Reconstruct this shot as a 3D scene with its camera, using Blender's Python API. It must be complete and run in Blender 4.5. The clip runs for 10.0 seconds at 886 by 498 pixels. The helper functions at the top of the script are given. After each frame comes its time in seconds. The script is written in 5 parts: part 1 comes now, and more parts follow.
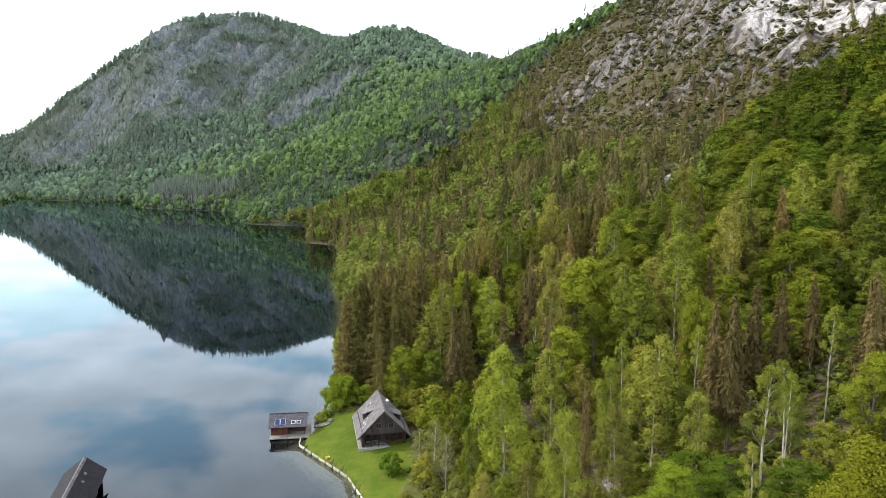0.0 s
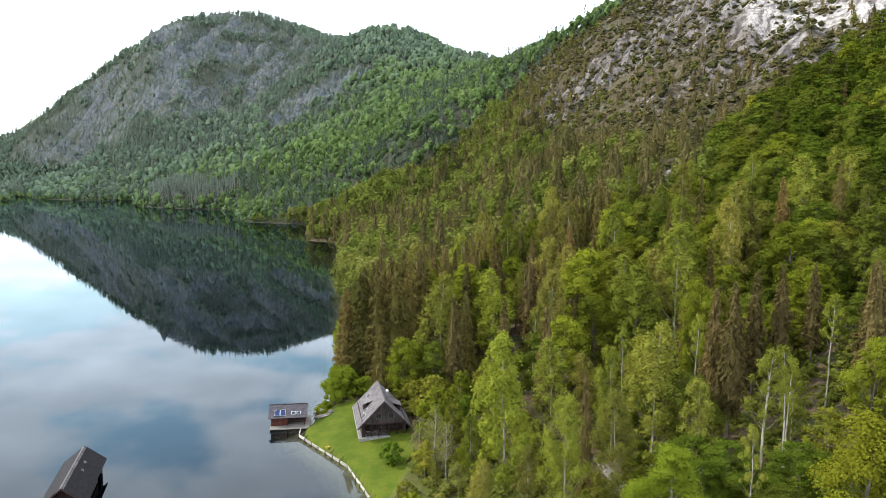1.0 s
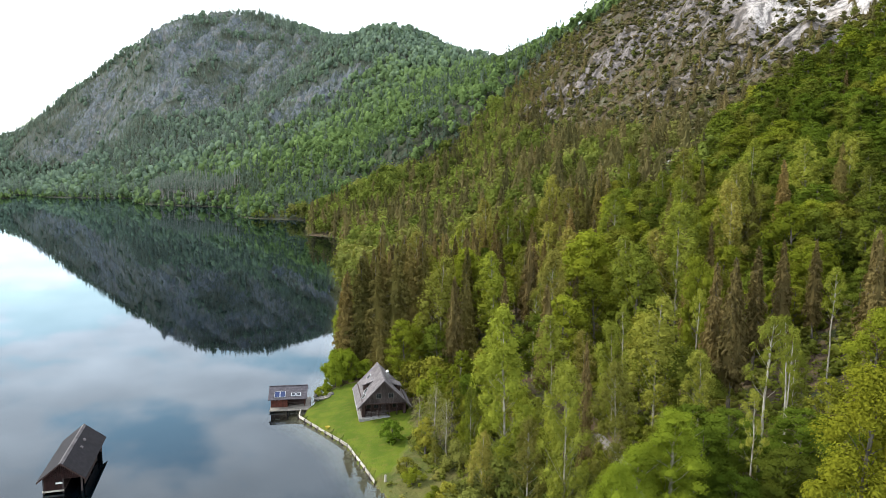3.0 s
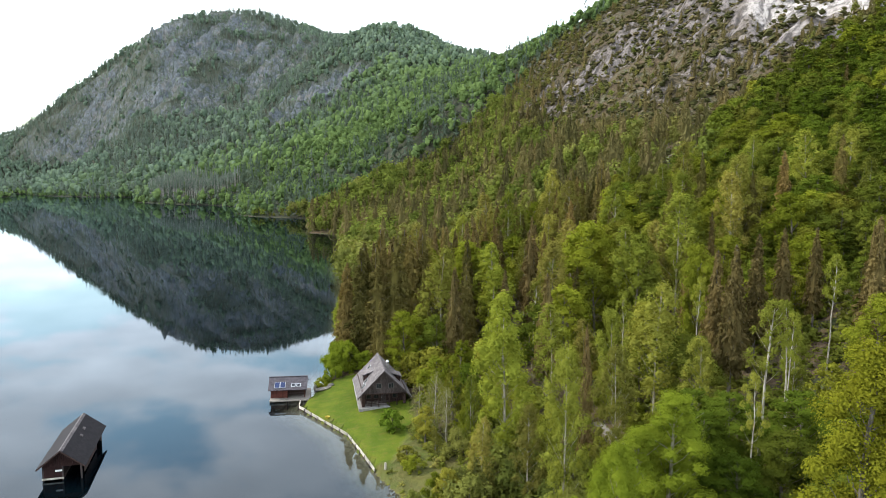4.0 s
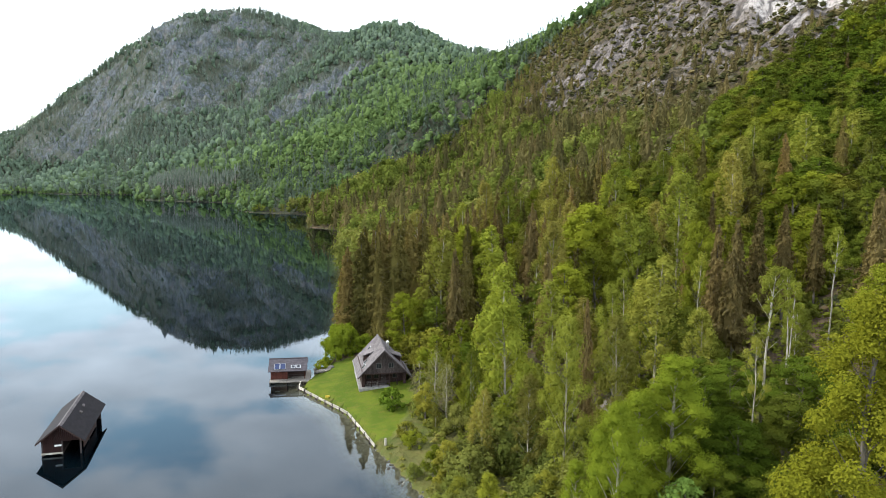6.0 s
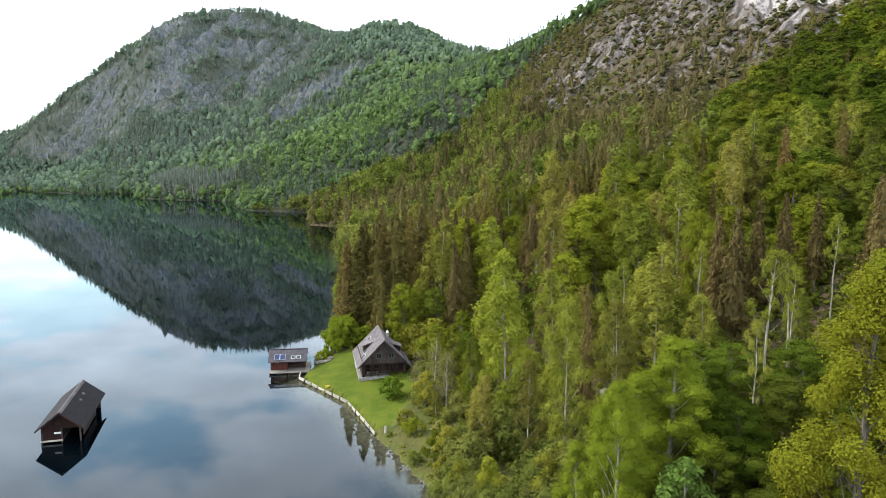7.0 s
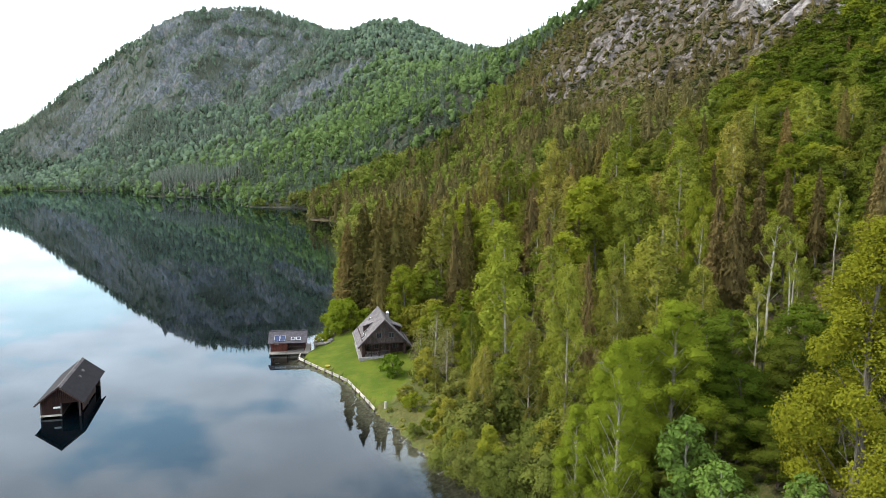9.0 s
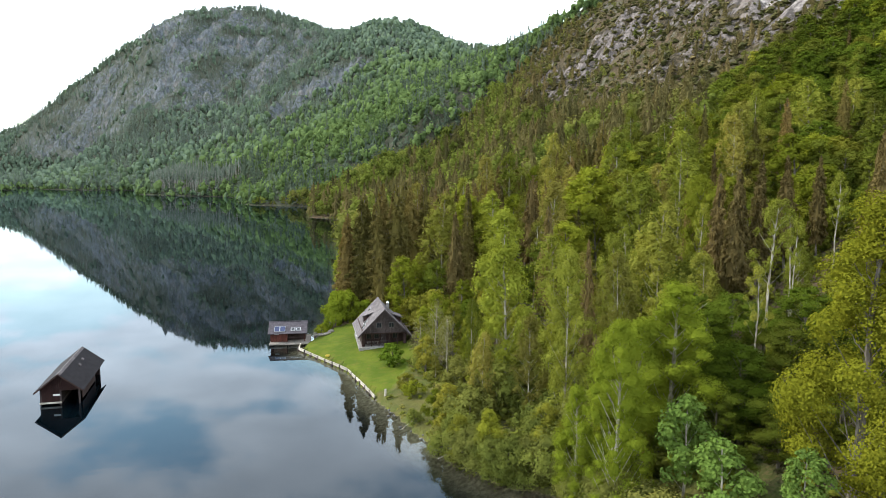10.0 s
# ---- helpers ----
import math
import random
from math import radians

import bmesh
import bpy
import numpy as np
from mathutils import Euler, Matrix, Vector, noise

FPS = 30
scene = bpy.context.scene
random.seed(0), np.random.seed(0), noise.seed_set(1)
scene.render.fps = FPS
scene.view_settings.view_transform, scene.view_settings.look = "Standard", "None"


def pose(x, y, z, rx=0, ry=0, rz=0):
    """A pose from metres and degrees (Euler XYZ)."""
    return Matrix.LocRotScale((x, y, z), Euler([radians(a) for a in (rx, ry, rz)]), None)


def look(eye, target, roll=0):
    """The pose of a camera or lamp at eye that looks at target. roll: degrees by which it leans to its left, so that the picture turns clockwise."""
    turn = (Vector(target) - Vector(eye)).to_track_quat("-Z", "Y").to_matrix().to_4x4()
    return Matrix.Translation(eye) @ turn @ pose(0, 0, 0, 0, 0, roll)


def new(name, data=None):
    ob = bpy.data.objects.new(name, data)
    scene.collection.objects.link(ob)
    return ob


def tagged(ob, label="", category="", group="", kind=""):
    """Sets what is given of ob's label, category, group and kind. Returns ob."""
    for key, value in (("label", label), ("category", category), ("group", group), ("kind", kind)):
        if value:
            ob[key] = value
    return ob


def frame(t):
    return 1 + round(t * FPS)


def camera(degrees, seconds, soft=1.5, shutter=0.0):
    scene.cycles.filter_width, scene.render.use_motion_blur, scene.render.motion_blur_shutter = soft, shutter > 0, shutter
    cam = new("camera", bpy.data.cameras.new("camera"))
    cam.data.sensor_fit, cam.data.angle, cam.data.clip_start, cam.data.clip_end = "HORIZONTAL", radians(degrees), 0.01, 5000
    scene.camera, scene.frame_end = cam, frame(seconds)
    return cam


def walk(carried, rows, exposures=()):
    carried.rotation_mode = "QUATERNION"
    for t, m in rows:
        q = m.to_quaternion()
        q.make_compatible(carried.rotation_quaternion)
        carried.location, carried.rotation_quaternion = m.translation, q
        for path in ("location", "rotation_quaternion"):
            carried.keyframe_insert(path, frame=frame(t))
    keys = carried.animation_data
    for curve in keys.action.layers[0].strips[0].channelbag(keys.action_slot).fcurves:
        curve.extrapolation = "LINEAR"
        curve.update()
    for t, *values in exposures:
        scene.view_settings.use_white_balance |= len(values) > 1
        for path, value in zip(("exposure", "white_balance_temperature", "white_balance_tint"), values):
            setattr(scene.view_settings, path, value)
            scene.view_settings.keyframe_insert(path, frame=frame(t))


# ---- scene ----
# ---------------------------------------------------------------- camera
cam = camera(64.0, 10.0, soft=0.9)


def drone(t):
    s = t / 10.0
    return (pose(0.174 * s, -0.745 * s, 49.0 - 17.387 * s, 90 - 6.366 + 0.042 * s, 0, 0.134 * s)
            @ pose(0, 0, 0, 0, 0, 0.23))


walk(cam, [(0.5 * k, drone(0.5 * k)) for k in range(21)])

# ---------------------------------------------------------------- sky and sun
SUN_ELEVATION, SUN_AZIMUTH = radians(38), radians(284)   # azimuth clockwise from +y
world = bpy.data.worlds.new("sky")
scene.world = world
world.use_nodes = True
wn, wl = world.node_tree.nodes, world.node_tree.links
wn.clear()


def wnode(kind, **values):
    n = wn.new(kind)
    for k, v in values.items():
        n.inputs[k].default_value = v
    return n


def wmath(op, a, b=0.0):
    n = wn.new("ShaderNodeMath")
    n.operation = op
    for i, v in enumerate((a, b)):
        if isinstance(v, (int, float)):
            n.inputs[i].default_value = v
        else:
            wl.new(v, n.inputs[i])
    return n.outputs[0]


sky = wn.new("ShaderNodeTexSky")
sky.sky_type, sky.sun_disc = "NISHITA", False
sky.sun_elevation, sky.sun_rotation = SUN_ELEVATION, SUN_AZIMUTH
sky.air_density, sky.dust_density, sky.ozone_density = 1.5, 0.15, 2.0
coord = wn.new("ShaderNodeTexCoord")
sep = wn.new("ShaderNodeSeparateXYZ")
wl.new(coord.outputs["Generated"], sep.inputs[0])
up = wmath("ADD", wmath("MAXIMUM", sep.outputs[2], 0.0), 0.12)
flat = wn.new("ShaderNodeCombineXYZ")
wl.new(wmath("DIVIDE", sep.outputs[0], up), flat.inputs[0])
wl.new(wmath("DIVIDE", sep.outputs[1], up), flat.inputs[1])
cloud = wnode("ShaderNodeTexNoise", Scale=1.9, Detail=6.0, Roughness=0.52)
drift = wn.new("ShaderNodeMapping")
drift.inputs["Location"].default_value = (2.45, 1.0, 0.0)
wl.new(flat.outputs[0], drift.inputs[0])
wl.new(drift.outputs[0], cloud.inputs["Vector"])
cover = wn.new("ShaderNodeMapRange")
cover.interpolation_type = "SMOOTHSTEP"
cover.inputs[1].default_value, cover.inputs[2].default_value = 0.37, 0.53
cover.inputs[3].default_value = 0.12
wl.new(cloud.outputs["Fac"], cover.inputs[0])
low = wn.new("ShaderNodeMapRange")
low.interpolation_type = "SMOOTHSTEP"
low.inputs[1].default_value, low.inputs[2].default_value = 0.16, 0.32
low.inputs[3].default_value, low.inputs[4].default_value = 0.5, 0.0
wl.new(sep.outputs[2], low.inputs[0])
mixc = wn.new("ShaderNodeMixRGB")
wl.new(wmath("MAXIMUM", cover.outputs[0], low.outputs[0]), mixc.inputs[0])
clear = wn.new("ShaderNodeMixRGB")
clear.blend_type = "MULTIPLY"
clear.inputs[0].default_value, clear.inputs[2].default_value = 1.0, (2.4, 2.75, 2.65, 1)
wl.new(sky.outputs[0], clear.inputs[1])
wl.new(clear.outputs[0], mixc.inputs[1])
billow = wnode("ShaderNodeTexNoise", Scale=3.6, Detail=5.0, Roughness=0.5)
wl.new(flat.outputs[0], billow.inputs["Vector"])
shade = wn.new("ShaderNodeMixRGB")
wl.new(billow.outputs["Fac"], shade.inputs[0])
shade.inputs[1].default_value, shade.inputs[2].default_value = (11.6, 12.8, 14.2, 1), (24.6, 26.0, 27.8, 1)
wl.new(shade.outputs[0], mixc.inputs[2])
back = wnode("ShaderNodeBackground", Strength=0.142)
wl.new(mixc.outputs[0], back.inputs[0])
wout = wn.new("ShaderNodeOutputWorld")
wl.new(back.outputs[0], wout.inputs[0])

sun = new("sun", bpy.data.lights.new("sun", "SUN"))
sun.data.energy, sun.data.angle, sun.data.color = 4.9, radians(2), (1.0, 0.93, 0.82)
sun_way = Vector((math.sin(SUN_AZIMUTH) * math.cos(SUN_ELEVATION), math.cos(SUN_AZIMUTH) * math.cos(SUN_ELEVATION),
                  math.sin(SUN_ELEVATION)))
sun.matrix_world = look(sun_way * 300, (0, 0, 0))


# ---------------------------------------------------------------- materials
class Mat:
    """A small builder of node materials."""

    def __init__(self, name):
        self.m = bpy.data.materials.new(name)
        self.m.use_nodes = True
        self.n, self.l = self.m.node_tree.nodes, self.m.node_tree.links
        self.n.clear()
        self.out = self.n.new("ShaderNodeOutputMaterial")

    def node(self, kind, **values):
        n = self.n.new(kind)
        for k, v in values.items():
            self.put(v, n.inputs[k.replace("_", " ")])
        return n

    def put(self, v, socket):
        if isinstance(v, bpy.types.NodeSocket):
            self.l.new(v, socket)
        elif isinstance(v, tuple) and len(v) == 3 and socket.type == "RGBA":
            socket.default_value = (*v, 1)
        else:
            socket.default_value = v

    def math(self, op, a, b=0.0):
        n = self.n.new("ShaderNodeMath")
        n.operation = op
        self.put(a, n.inputs[0])
        self.put(b, n.inputs[1])
        return n.outputs[0]

    def mix(self, f, a, b, how="MIX"):
        n = self.n.new("ShaderNodeMixRGB")
        n.blend_type = how
        for v, s in zip((f, a, b), n.inputs):
            self.put(v, s)
        return n.outputs[0]

    def ramp(self, v, a, b, lo=0.0, hi=1.0):
        n = self.n.new("ShaderNodeMapRange")
        n.interpolation_type = "SMOOTHSTEP"
        for w, s in zip((v, a, b, lo, hi), n.inputs):
            self.put(w, s)
        return n.outputs[0]

    def position(self):
        return self.n.new("ShaderNodeNewGeometry").outputs["Position"]

    def local(self, scale=(1, 1, 1)):
        c = self.n.new("ShaderNodeTexCoord").outputs["Object"]
        n = self.n.new("ShaderNodeMapping")
        self.l.new(c, n.inputs[0])
        n.inputs["Scale"].default_value = scale
        return n.outputs[0]

    def noise(self, scale, detail=4.0, rough=0.55, vector=None, distort=0.0):
        n = self.node("ShaderNodeTexNoise", Scale=scale, Detail=detail, Roughness=rough, Distortion=distort)
        self.l.new(vector or self.position(), n.inputs["Vector"])
        return n.outputs["Fac"]

    def attr(self, name):
        n = self.n.new("ShaderNodeAttribute")
        n.attribute_name = name
        return n.outputs["Fac"]

    def random(self):
        return self.n.new("ShaderNodeObjectInfo").outputs["Random"]

    def island(self):
        return self.n.new("ShaderNodeNewGeometry").outputs["Random Per Island"]

    def bump(self, height, strength=0.4, distance=0.1):
        return self.node("ShaderNodeBump", Strength=strength, Distance=distance, Height=height).outputs[0]

    def done(self, color, rough=0.8, normal=None, **more):
        b = self.node("ShaderNodeBsdfPrincipled", Base_Color=color, Roughness=rough, **more)
        if normal:
            self.l.new(normal, b.inputs["Normal"])
        self.l.new(b.outputs[0], self.out.inputs[0])
        return self.m


def leaf_material(name, a, b, dry_or_hazed, glow=0.35, tint=False, steady=False):
    """Foliage: a and b are two greens between which leaves vary; the third colour is a dry tone for some trees, painted
    haze for far ones.
    """
    k = Mat(name)
    tree = k.attr("tint") if tint else k.math("MULTIPLY", k.random(), 0.02) if steady else k.random()
    c = k.mix(k.ramp(k.island(), 0.0, 1.0, 0.15, 0.85), a, b)
    c = k.mix(k.ramp(tree, 0.3, 1.0, 0.0, 0.85), c, dry_or_hazed)
    v = k.math("FRACT", k.math("MULTIPLY", tree, 7.31)) if not steady else 0.52
    c = k.mix(1.0, c, k.mix(v, (0.68, 0.7, 0.57), (1.44, 1.37, 1.12)), "MULTIPLY")
    d = k.node("ShaderNodeBsdfDiffuse", Color=c)
    t = k.node("ShaderNodeBsdfTranslucent", Color=k.mix(1.0, c, (1.25, 1.2, 0.7), "MULTIPLY"))
    mx = k.node("ShaderNodeMixShader", Fac=glow)
    k.l.new(d.outputs[0], mx.inputs[1])
    k.l.new(t.outputs[0], mx.inputs[2])
    k.l.new(mx.outputs[0], k.out.inputs[0])
    return k.m


M_BEECH = leaf_material("beech_leaves", (0.14, 0.162, 0.018), (0.115, 0.135, 0.016), (0.155, 0.15, 0.028), 0.25)
M_YELLOW = leaf_material("pale_leaves", (0.15, 0.156, 0.016), (0.115, 0.122, 0.014), (0.145, 0.146, 0.018), 0.22, steady=True)
M_BIRCH = leaf_material("birch_leaves", (0.158, 0.18, 0.032), (0.13, 0.15, 0.027), (0.185, 0.16, 0.05), 0.3)
M_ASH = leaf_material("ash_leaves", (0.158, 0.198, 0.022), (0.124, 0.162, 0.018), (0.15, 0.185, 0.02), 0.28, steady=True)
M_BRIGHT = leaf_material("bright_birch_leaves", (0.205, 0.235, 0.036), (0.165, 0.195, 0.03), (0.19, 0.215, 0.032), 0.3, steady=True)
M_GREENBEECH = leaf_material("green_beech_leaves", (0.092, 0.118, 0.018), (0.074, 0.096, 0.015), (0.122, 0.124, 0.026), 0.22)
M_DARKASH = leaf_material("garden_leaves", (0.095, 0.145, 0.018), (0.075, 0.118, 0.015), (0.1, 0.14, 0.018), 0.2, steady=True)
# beech leaves darkened in colour to stand for foliage in shade
M_SHADEDBEECH = leaf_material("shaded_beech_leaves", (0.07, 0.1, 0.013), (0.055, 0.08, 0.011), (0.088, 0.1, 0.018), 0.18)
M_SAPLING = leaf_material("sapling_leaves", (0.115, 0.18, 0.045), (0.09, 0.145, 0.035), (0.125, 0.18, 0.05), 0.28, steady=True)
M_GREYLEAF = leaf_material("grey_leaves", (0.16, 0.16, 0.075), (0.13, 0.13, 0.06), (0.17, 0.16, 0.09), 0.25, steady=True)
M_WILLOW = leaf_material("willow_leaves", (0.125, 0.145, 0.036), (0.1, 0.118, 0.03), (0.142, 0.146, 0.045), 0.28)
M_SPRUCE = leaf_material("spruce_needles", (0.118, 0.104, 0.036), (0.082, 0.074, 0.028), (0.145, 0.104, 0.046), 0.18)
M_BROWNSPRUCE = leaf_material("brown_needles", (0.116, 0.092, 0.042), (0.086, 0.07, 0.033), (0.13, 0.098, 0.048), 0.18)
# far foliage: distance haze is painted into these blue-grey greens
M_HAZEDLEAF = leaf_material("hazed_far_leaves", (0.112, 0.166, 0.066), (0.08, 0.122, 0.055), (0.12, 0.164, 0.156), 0.22, True)
M_HAZEDNEEDLE = leaf_material("hazed_far_needles", (0.086, 0.114, 0.102), (0.062, 0.085, 0.077), (0.12, 0.154, 0.165), 0.2, True)
M_HILLLEAF = leaf_material("hillside_leaves", (0.115, 0.142, 0.032), (0.088, 0.112, 0.027), (0.14, 0.132, 0.05), 0.22, True)
M_HILLNEEDLE = leaf_material("hillside_needles", (0.1, 0.092, 0.042), (0.075, 0.069, 0.034), (0.128, 0.102, 0.055), 0.15, True)
M_SCRUB = leaf_material("scrub_leaves", (0.07, 0.072, 0.034), (0.055, 0.057, 0.028), (0.115, 0.095, 0.055), 0.12, True)
M_UNDER = leaf_material("undergrowth_leaves", (0.145, 0.16, 0.03), (0.112, 0.13, 0.026), (0.16, 0.146, 0.05), 0.25, True)


def bark_material(name, a, b):
    k = Mat(name)
    n = k.noise(3.0, 6, 0.6, k.local((1, 1, 0.25)))
    return k.done(k.mix(k.ramp(n, 0.35, 0.65), a, b), 0.9, k.bump(n, 0.5, 0.05))


M_BARK = bark_material("grey_bark", (0.06, 0.05, 0.038), (0.145, 0.126, 0.1))
M_GREYSTEM = bark_material("grey_stems", (0.15, 0.14, 0.125), (0.27, 0.255, 0.23))
M_PALEBARK = bark_material("pale_bark", (0.14, 0.122, 0.09), (0.4, 0.36, 0.285))


def ground_material():
    k = Mat("mountain_ground")
    p = k.position()
    rock, lawn = k.attr("rock"), k.attr("lawn")
    big, mid, fine = k.noise(0.05, 5), k.noise(0.16, 7, 0.68), k.noise(2.2, 5, 0.65)
    # forest floor: brown litter and low green growth
    floor = k.mix(k.ramp(mid, 0.42, 0.62), (0.095, 0.066, 0.042), (0.055, 0.07, 0.024))
    floor = k.mix(k.ramp(fine, 0.4, 0.7, 0.0, 0.6), floor, (0.15, 0.108, 0.066))
    # limestone with streaks down the face
    st = k.node("ShaderNodeMapping", Scale=(1.0, 1.0, 0.22))
    k.l.new(p, st.inputs[0])
    streak = k.noise(0.22, 7, 0.65, st.outputs[0], 0.6)
    z = k.n.new("ShaderNodeSeparateXYZ")
    k.l.new(p, z.inputs[0])
    # far rock: the same stone with bluish haze painted in, blended by distance
    hazed_stone = k.mix(k.ramp(streak, 0.4, 0.6), (0.06, 0.071, 0.08), (0.12, 0.136, 0.152))
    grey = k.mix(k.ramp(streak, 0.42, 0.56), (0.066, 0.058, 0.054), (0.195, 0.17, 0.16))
    grey = k.mix(k.ramp(z.outputs[1], 750, 1000), grey, hazed_stone)
    pale = k.mix(k.ramp(streak, 0.4, 0.54), (0.14, 0.126, 0.12), (0.45, 0.41, 0.385))
    stone = k.mix(k.ramp(rock, 0.62, 0.85), grey, pale)
    stone = k.mix(k.ramp(big, 0.5, 0.65, 0.0, 0.3), stone, (0.2, 0.165, 0.13))
    seam = k.math("ABSOLUTE", k.math("SUBTRACT", k.noise(0.3, 5, 0.6), 0.5))
    stone = k.mix(k.ramp(seam, 0.0, 0.035, 0.75, 0.0), stone, (0.04, 0.038, 0.036))
    # scree grass between the crags
    turf = k.mix(k.ramp(k.noise(0.6, 7, 0.78), 0.45, 0.55), (0.026, 0.024, 0.014), (0.088, 0.07, 0.045))
    # far turf greyed by distance, haze put into its colour
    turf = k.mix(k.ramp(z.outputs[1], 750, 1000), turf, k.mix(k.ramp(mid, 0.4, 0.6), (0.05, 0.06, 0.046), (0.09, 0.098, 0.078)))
    r = k.ramp(k.math("ADD", rock, k.math("MULTIPLY", k.math("SUBTRACT", mid, 0.5), 3.6)), 0.32, 0.39)
    face = k.mix(r, turf, stone)
    # far floor painted darker, as shade in the gaps between crowns
    c = k.mix(k.ramp(rock, 0.05, 0.25), k.mix(k.ramp(z.outputs[1], 450, 700), floor, k.mix(k.ramp(mid, 0.42, 0.62), (0.046, 0.046, 0.034), (0.036, 0.048, 0.026))), face)
    grass = k.mix(k.ramp(k.noise(0.35, 5), 0.35, 0.65), (0.052, 0.08, 0.006), (0.088, 0.108, 0.01))
    grass = k.mix(k.ramp(k.noise(0.9, 4), 0.5, 0.7, 0.0, 0.6), grass, (0.105, 0.092, 0.02))
    grass = k.mix(k.ramp(k.noise(9.0, 3), 0.35, 0.75, 0.0, 0.6), grass, (0.05, 0.075, 0.008))
    c = k.mix(lawn, c, grass)
    bed = k.mix(k.ramp(fine, 0.35, 0.65), (0.17, 0.12, 0.08), (0.34, 0.255, 0.175))
    c = k.mix(k.ramp(z.outputs[2], -0.12, 0.1), bed, c)
    h = k.math("ADD", k.math("MULTIPLY", k.math("MULTIPLY", streak, 3.0), k.math("SUBTRACT", 1.0, lawn)), k.math("MULTIPLY", fine, 0.12))
    return k.done(c, 0.95, k.bump(h, 0.9, 1.0), Specular_IOR_Level=0.08)


M_GROUND = ground_material()


def water_material():
    k = Mat("lake_water")
    n1, n2 = k.noise(0.9, 3, 0.5), k.noise(0.035, 3, 0.5)
    calm = k.ramp(n2, 0.5, 0.72, 0.12, 1.0)
    bump = k.bump(k.math("MULTIPLY", n1, calm), 0.04, 0.1)
    deep = k.mix(k.ramp(k.noise(0.03, 3), 0.4, 0.65), (0.0004, 0.0012, 0.002), (0.0009, 0.0026, 0.0038))
    body = k.node("ShaderNodeBsdfDiffuse", Color=deep)
    clear = k.node("ShaderNodeBsdfTransparent", Color=(0.75, 0.85, 0.8))
    depth = k.node("ShaderNodeMixShader", Fac=k.ramp(k.attr("depth"), 0.0, 2.4, 0.03, 1.0))
    k.l.new(clear.outputs[0], depth.inputs[1])
    k.l.new(body.outputs[0], depth.inputs[2])
    gloss = k.node("ShaderNodeBsdfGlossy", Color=(0.78, 0.87, 0.95), Roughness=0.022)
    k.l.new(bump, gloss.inputs["Normal"])
    fr = k.node("ShaderNodeFresnel", IOR=1.33)
    k.l.new(bump, fr.inputs["Normal"])
    mx = k.node("ShaderNodeMixShader", Fac=fr.outputs[0])
    k.l.new(depth.outputs[0], mx.inputs[1])
    k.l.new(gloss.outputs[0], mx.inputs[2])
    k.l.new(mx.outputs[0], k.out.inputs[0])
    return k.m


M_WATER = water_material()


def wood_material(name, a, b, along=(1, 1, 1), scale=6.0):
    k = Mat(name)
    n = k.noise(scale, 6, 0.65, k.local(along))
    s = k.noise(0.7, 4)
    c = k.mix(k.ramp(n, 0.35, 0.68), a, b)
    c = k.mix(k.ramp(s, 0.45, 0.7, 0.0, 0.5), c, tuple(v * 0.6 for v in a))
    v = k.mix(k.random(), (0.8, 0.8, 0.8), (1.2, 1.2, 1.2))
    return k.done(k.mix(1.0, c, v, "MULTIPLY"), 0.85, k.bump(n, 0.3, 0.02), Specular_IOR_Level=0.2)


M_DARKWOOD = wood_material("dark_boards", (0.024, 0.014, 0.012), (0.064, 0.038, 0.032), (4, 4, 0.4))
M_GREYWOOD = wood_material("weathered_boards", (0.034, 0.026, 0.025), (0.088, 0.068, 0.064), (4, 4, 0.4))
M_REDWOOD = wood_material("red_brown_boards", (0.055, 0.017, 0.012), (0.12, 0.04, 0.028), (4, 4, 0.4))
M_BROWNWOOD = wood_material("brown_boards", (0.012, 0.005, 0.004), (0.036, 0.015, 0.0125), (4, 4, 0.4))
M_DECK = wood_material("deck_boards", (0.16, 0.14, 0.12), (0.3, 0.27, 0.235), (0.5, 4, 4))
M_SHINGLE = wood_material("wooden_shingles", (0.072, 0.063, 0.064), (0.165, 0.146, 0.145), (1, 1, 0.3), 3.0)
M_BLACKROOF = wood_material("dark_roof", (0.0075, 0.006, 0.0075), (0.017, 0.0135, 0.0165), (1, 1, 0.3), 3.0)
M_SHEETROOF = wood_material("grey_sheet_roof", (0.045, 0.04, 0.046), (0.085, 0.076, 0.086), (1, 1, 0.3), 3.0)
M_TIMBER = wood_material("pale_timber", (0.26, 0.235, 0.19), (0.45, 0.42, 0.36), (1, 1, 1), 2.0)
M_GRAVEL = wood_material("trail_gravel", (0.1, 0.088, 0.07), (0.21, 0.192, 0.165), (1, 1, 1), 1.2)
M_STONE = wood_material("concrete_slab", (0.16, 0.152, 0.142), (0.26, 0.25, 0.235), (1, 1, 1), 1.5)


def plain(name, color, rough=0.5, **more):
    k = Mat(name)
    n = k.noise(5.0, 4, 0.6, k.local())
    c = k.mix(k.ramp(n, 0.3, 0.7), tuple(v * 0.85 for v in color), color)
    return k.done(c, rough, **more)


M_WHITE = plain("white_paint", (0.75, 0.75, 0.72))
M_METAL = plain("galvanised_metal", (0.5, 0.5, 0.5), 0.35, Metallic=0.8)
M_PANEL = plain("solar_cells", (0.012, 0.02, 0.07), 0.12)
M_GLASS = plain("window_glass", (0.02, 0.022, 0.025), 0.06)
# near-black paint stands for the shade of rooms behind the panes
M_INSIDE = plain("unlit_room_paint", (0.012, 0.01, 0.009), 0.9)

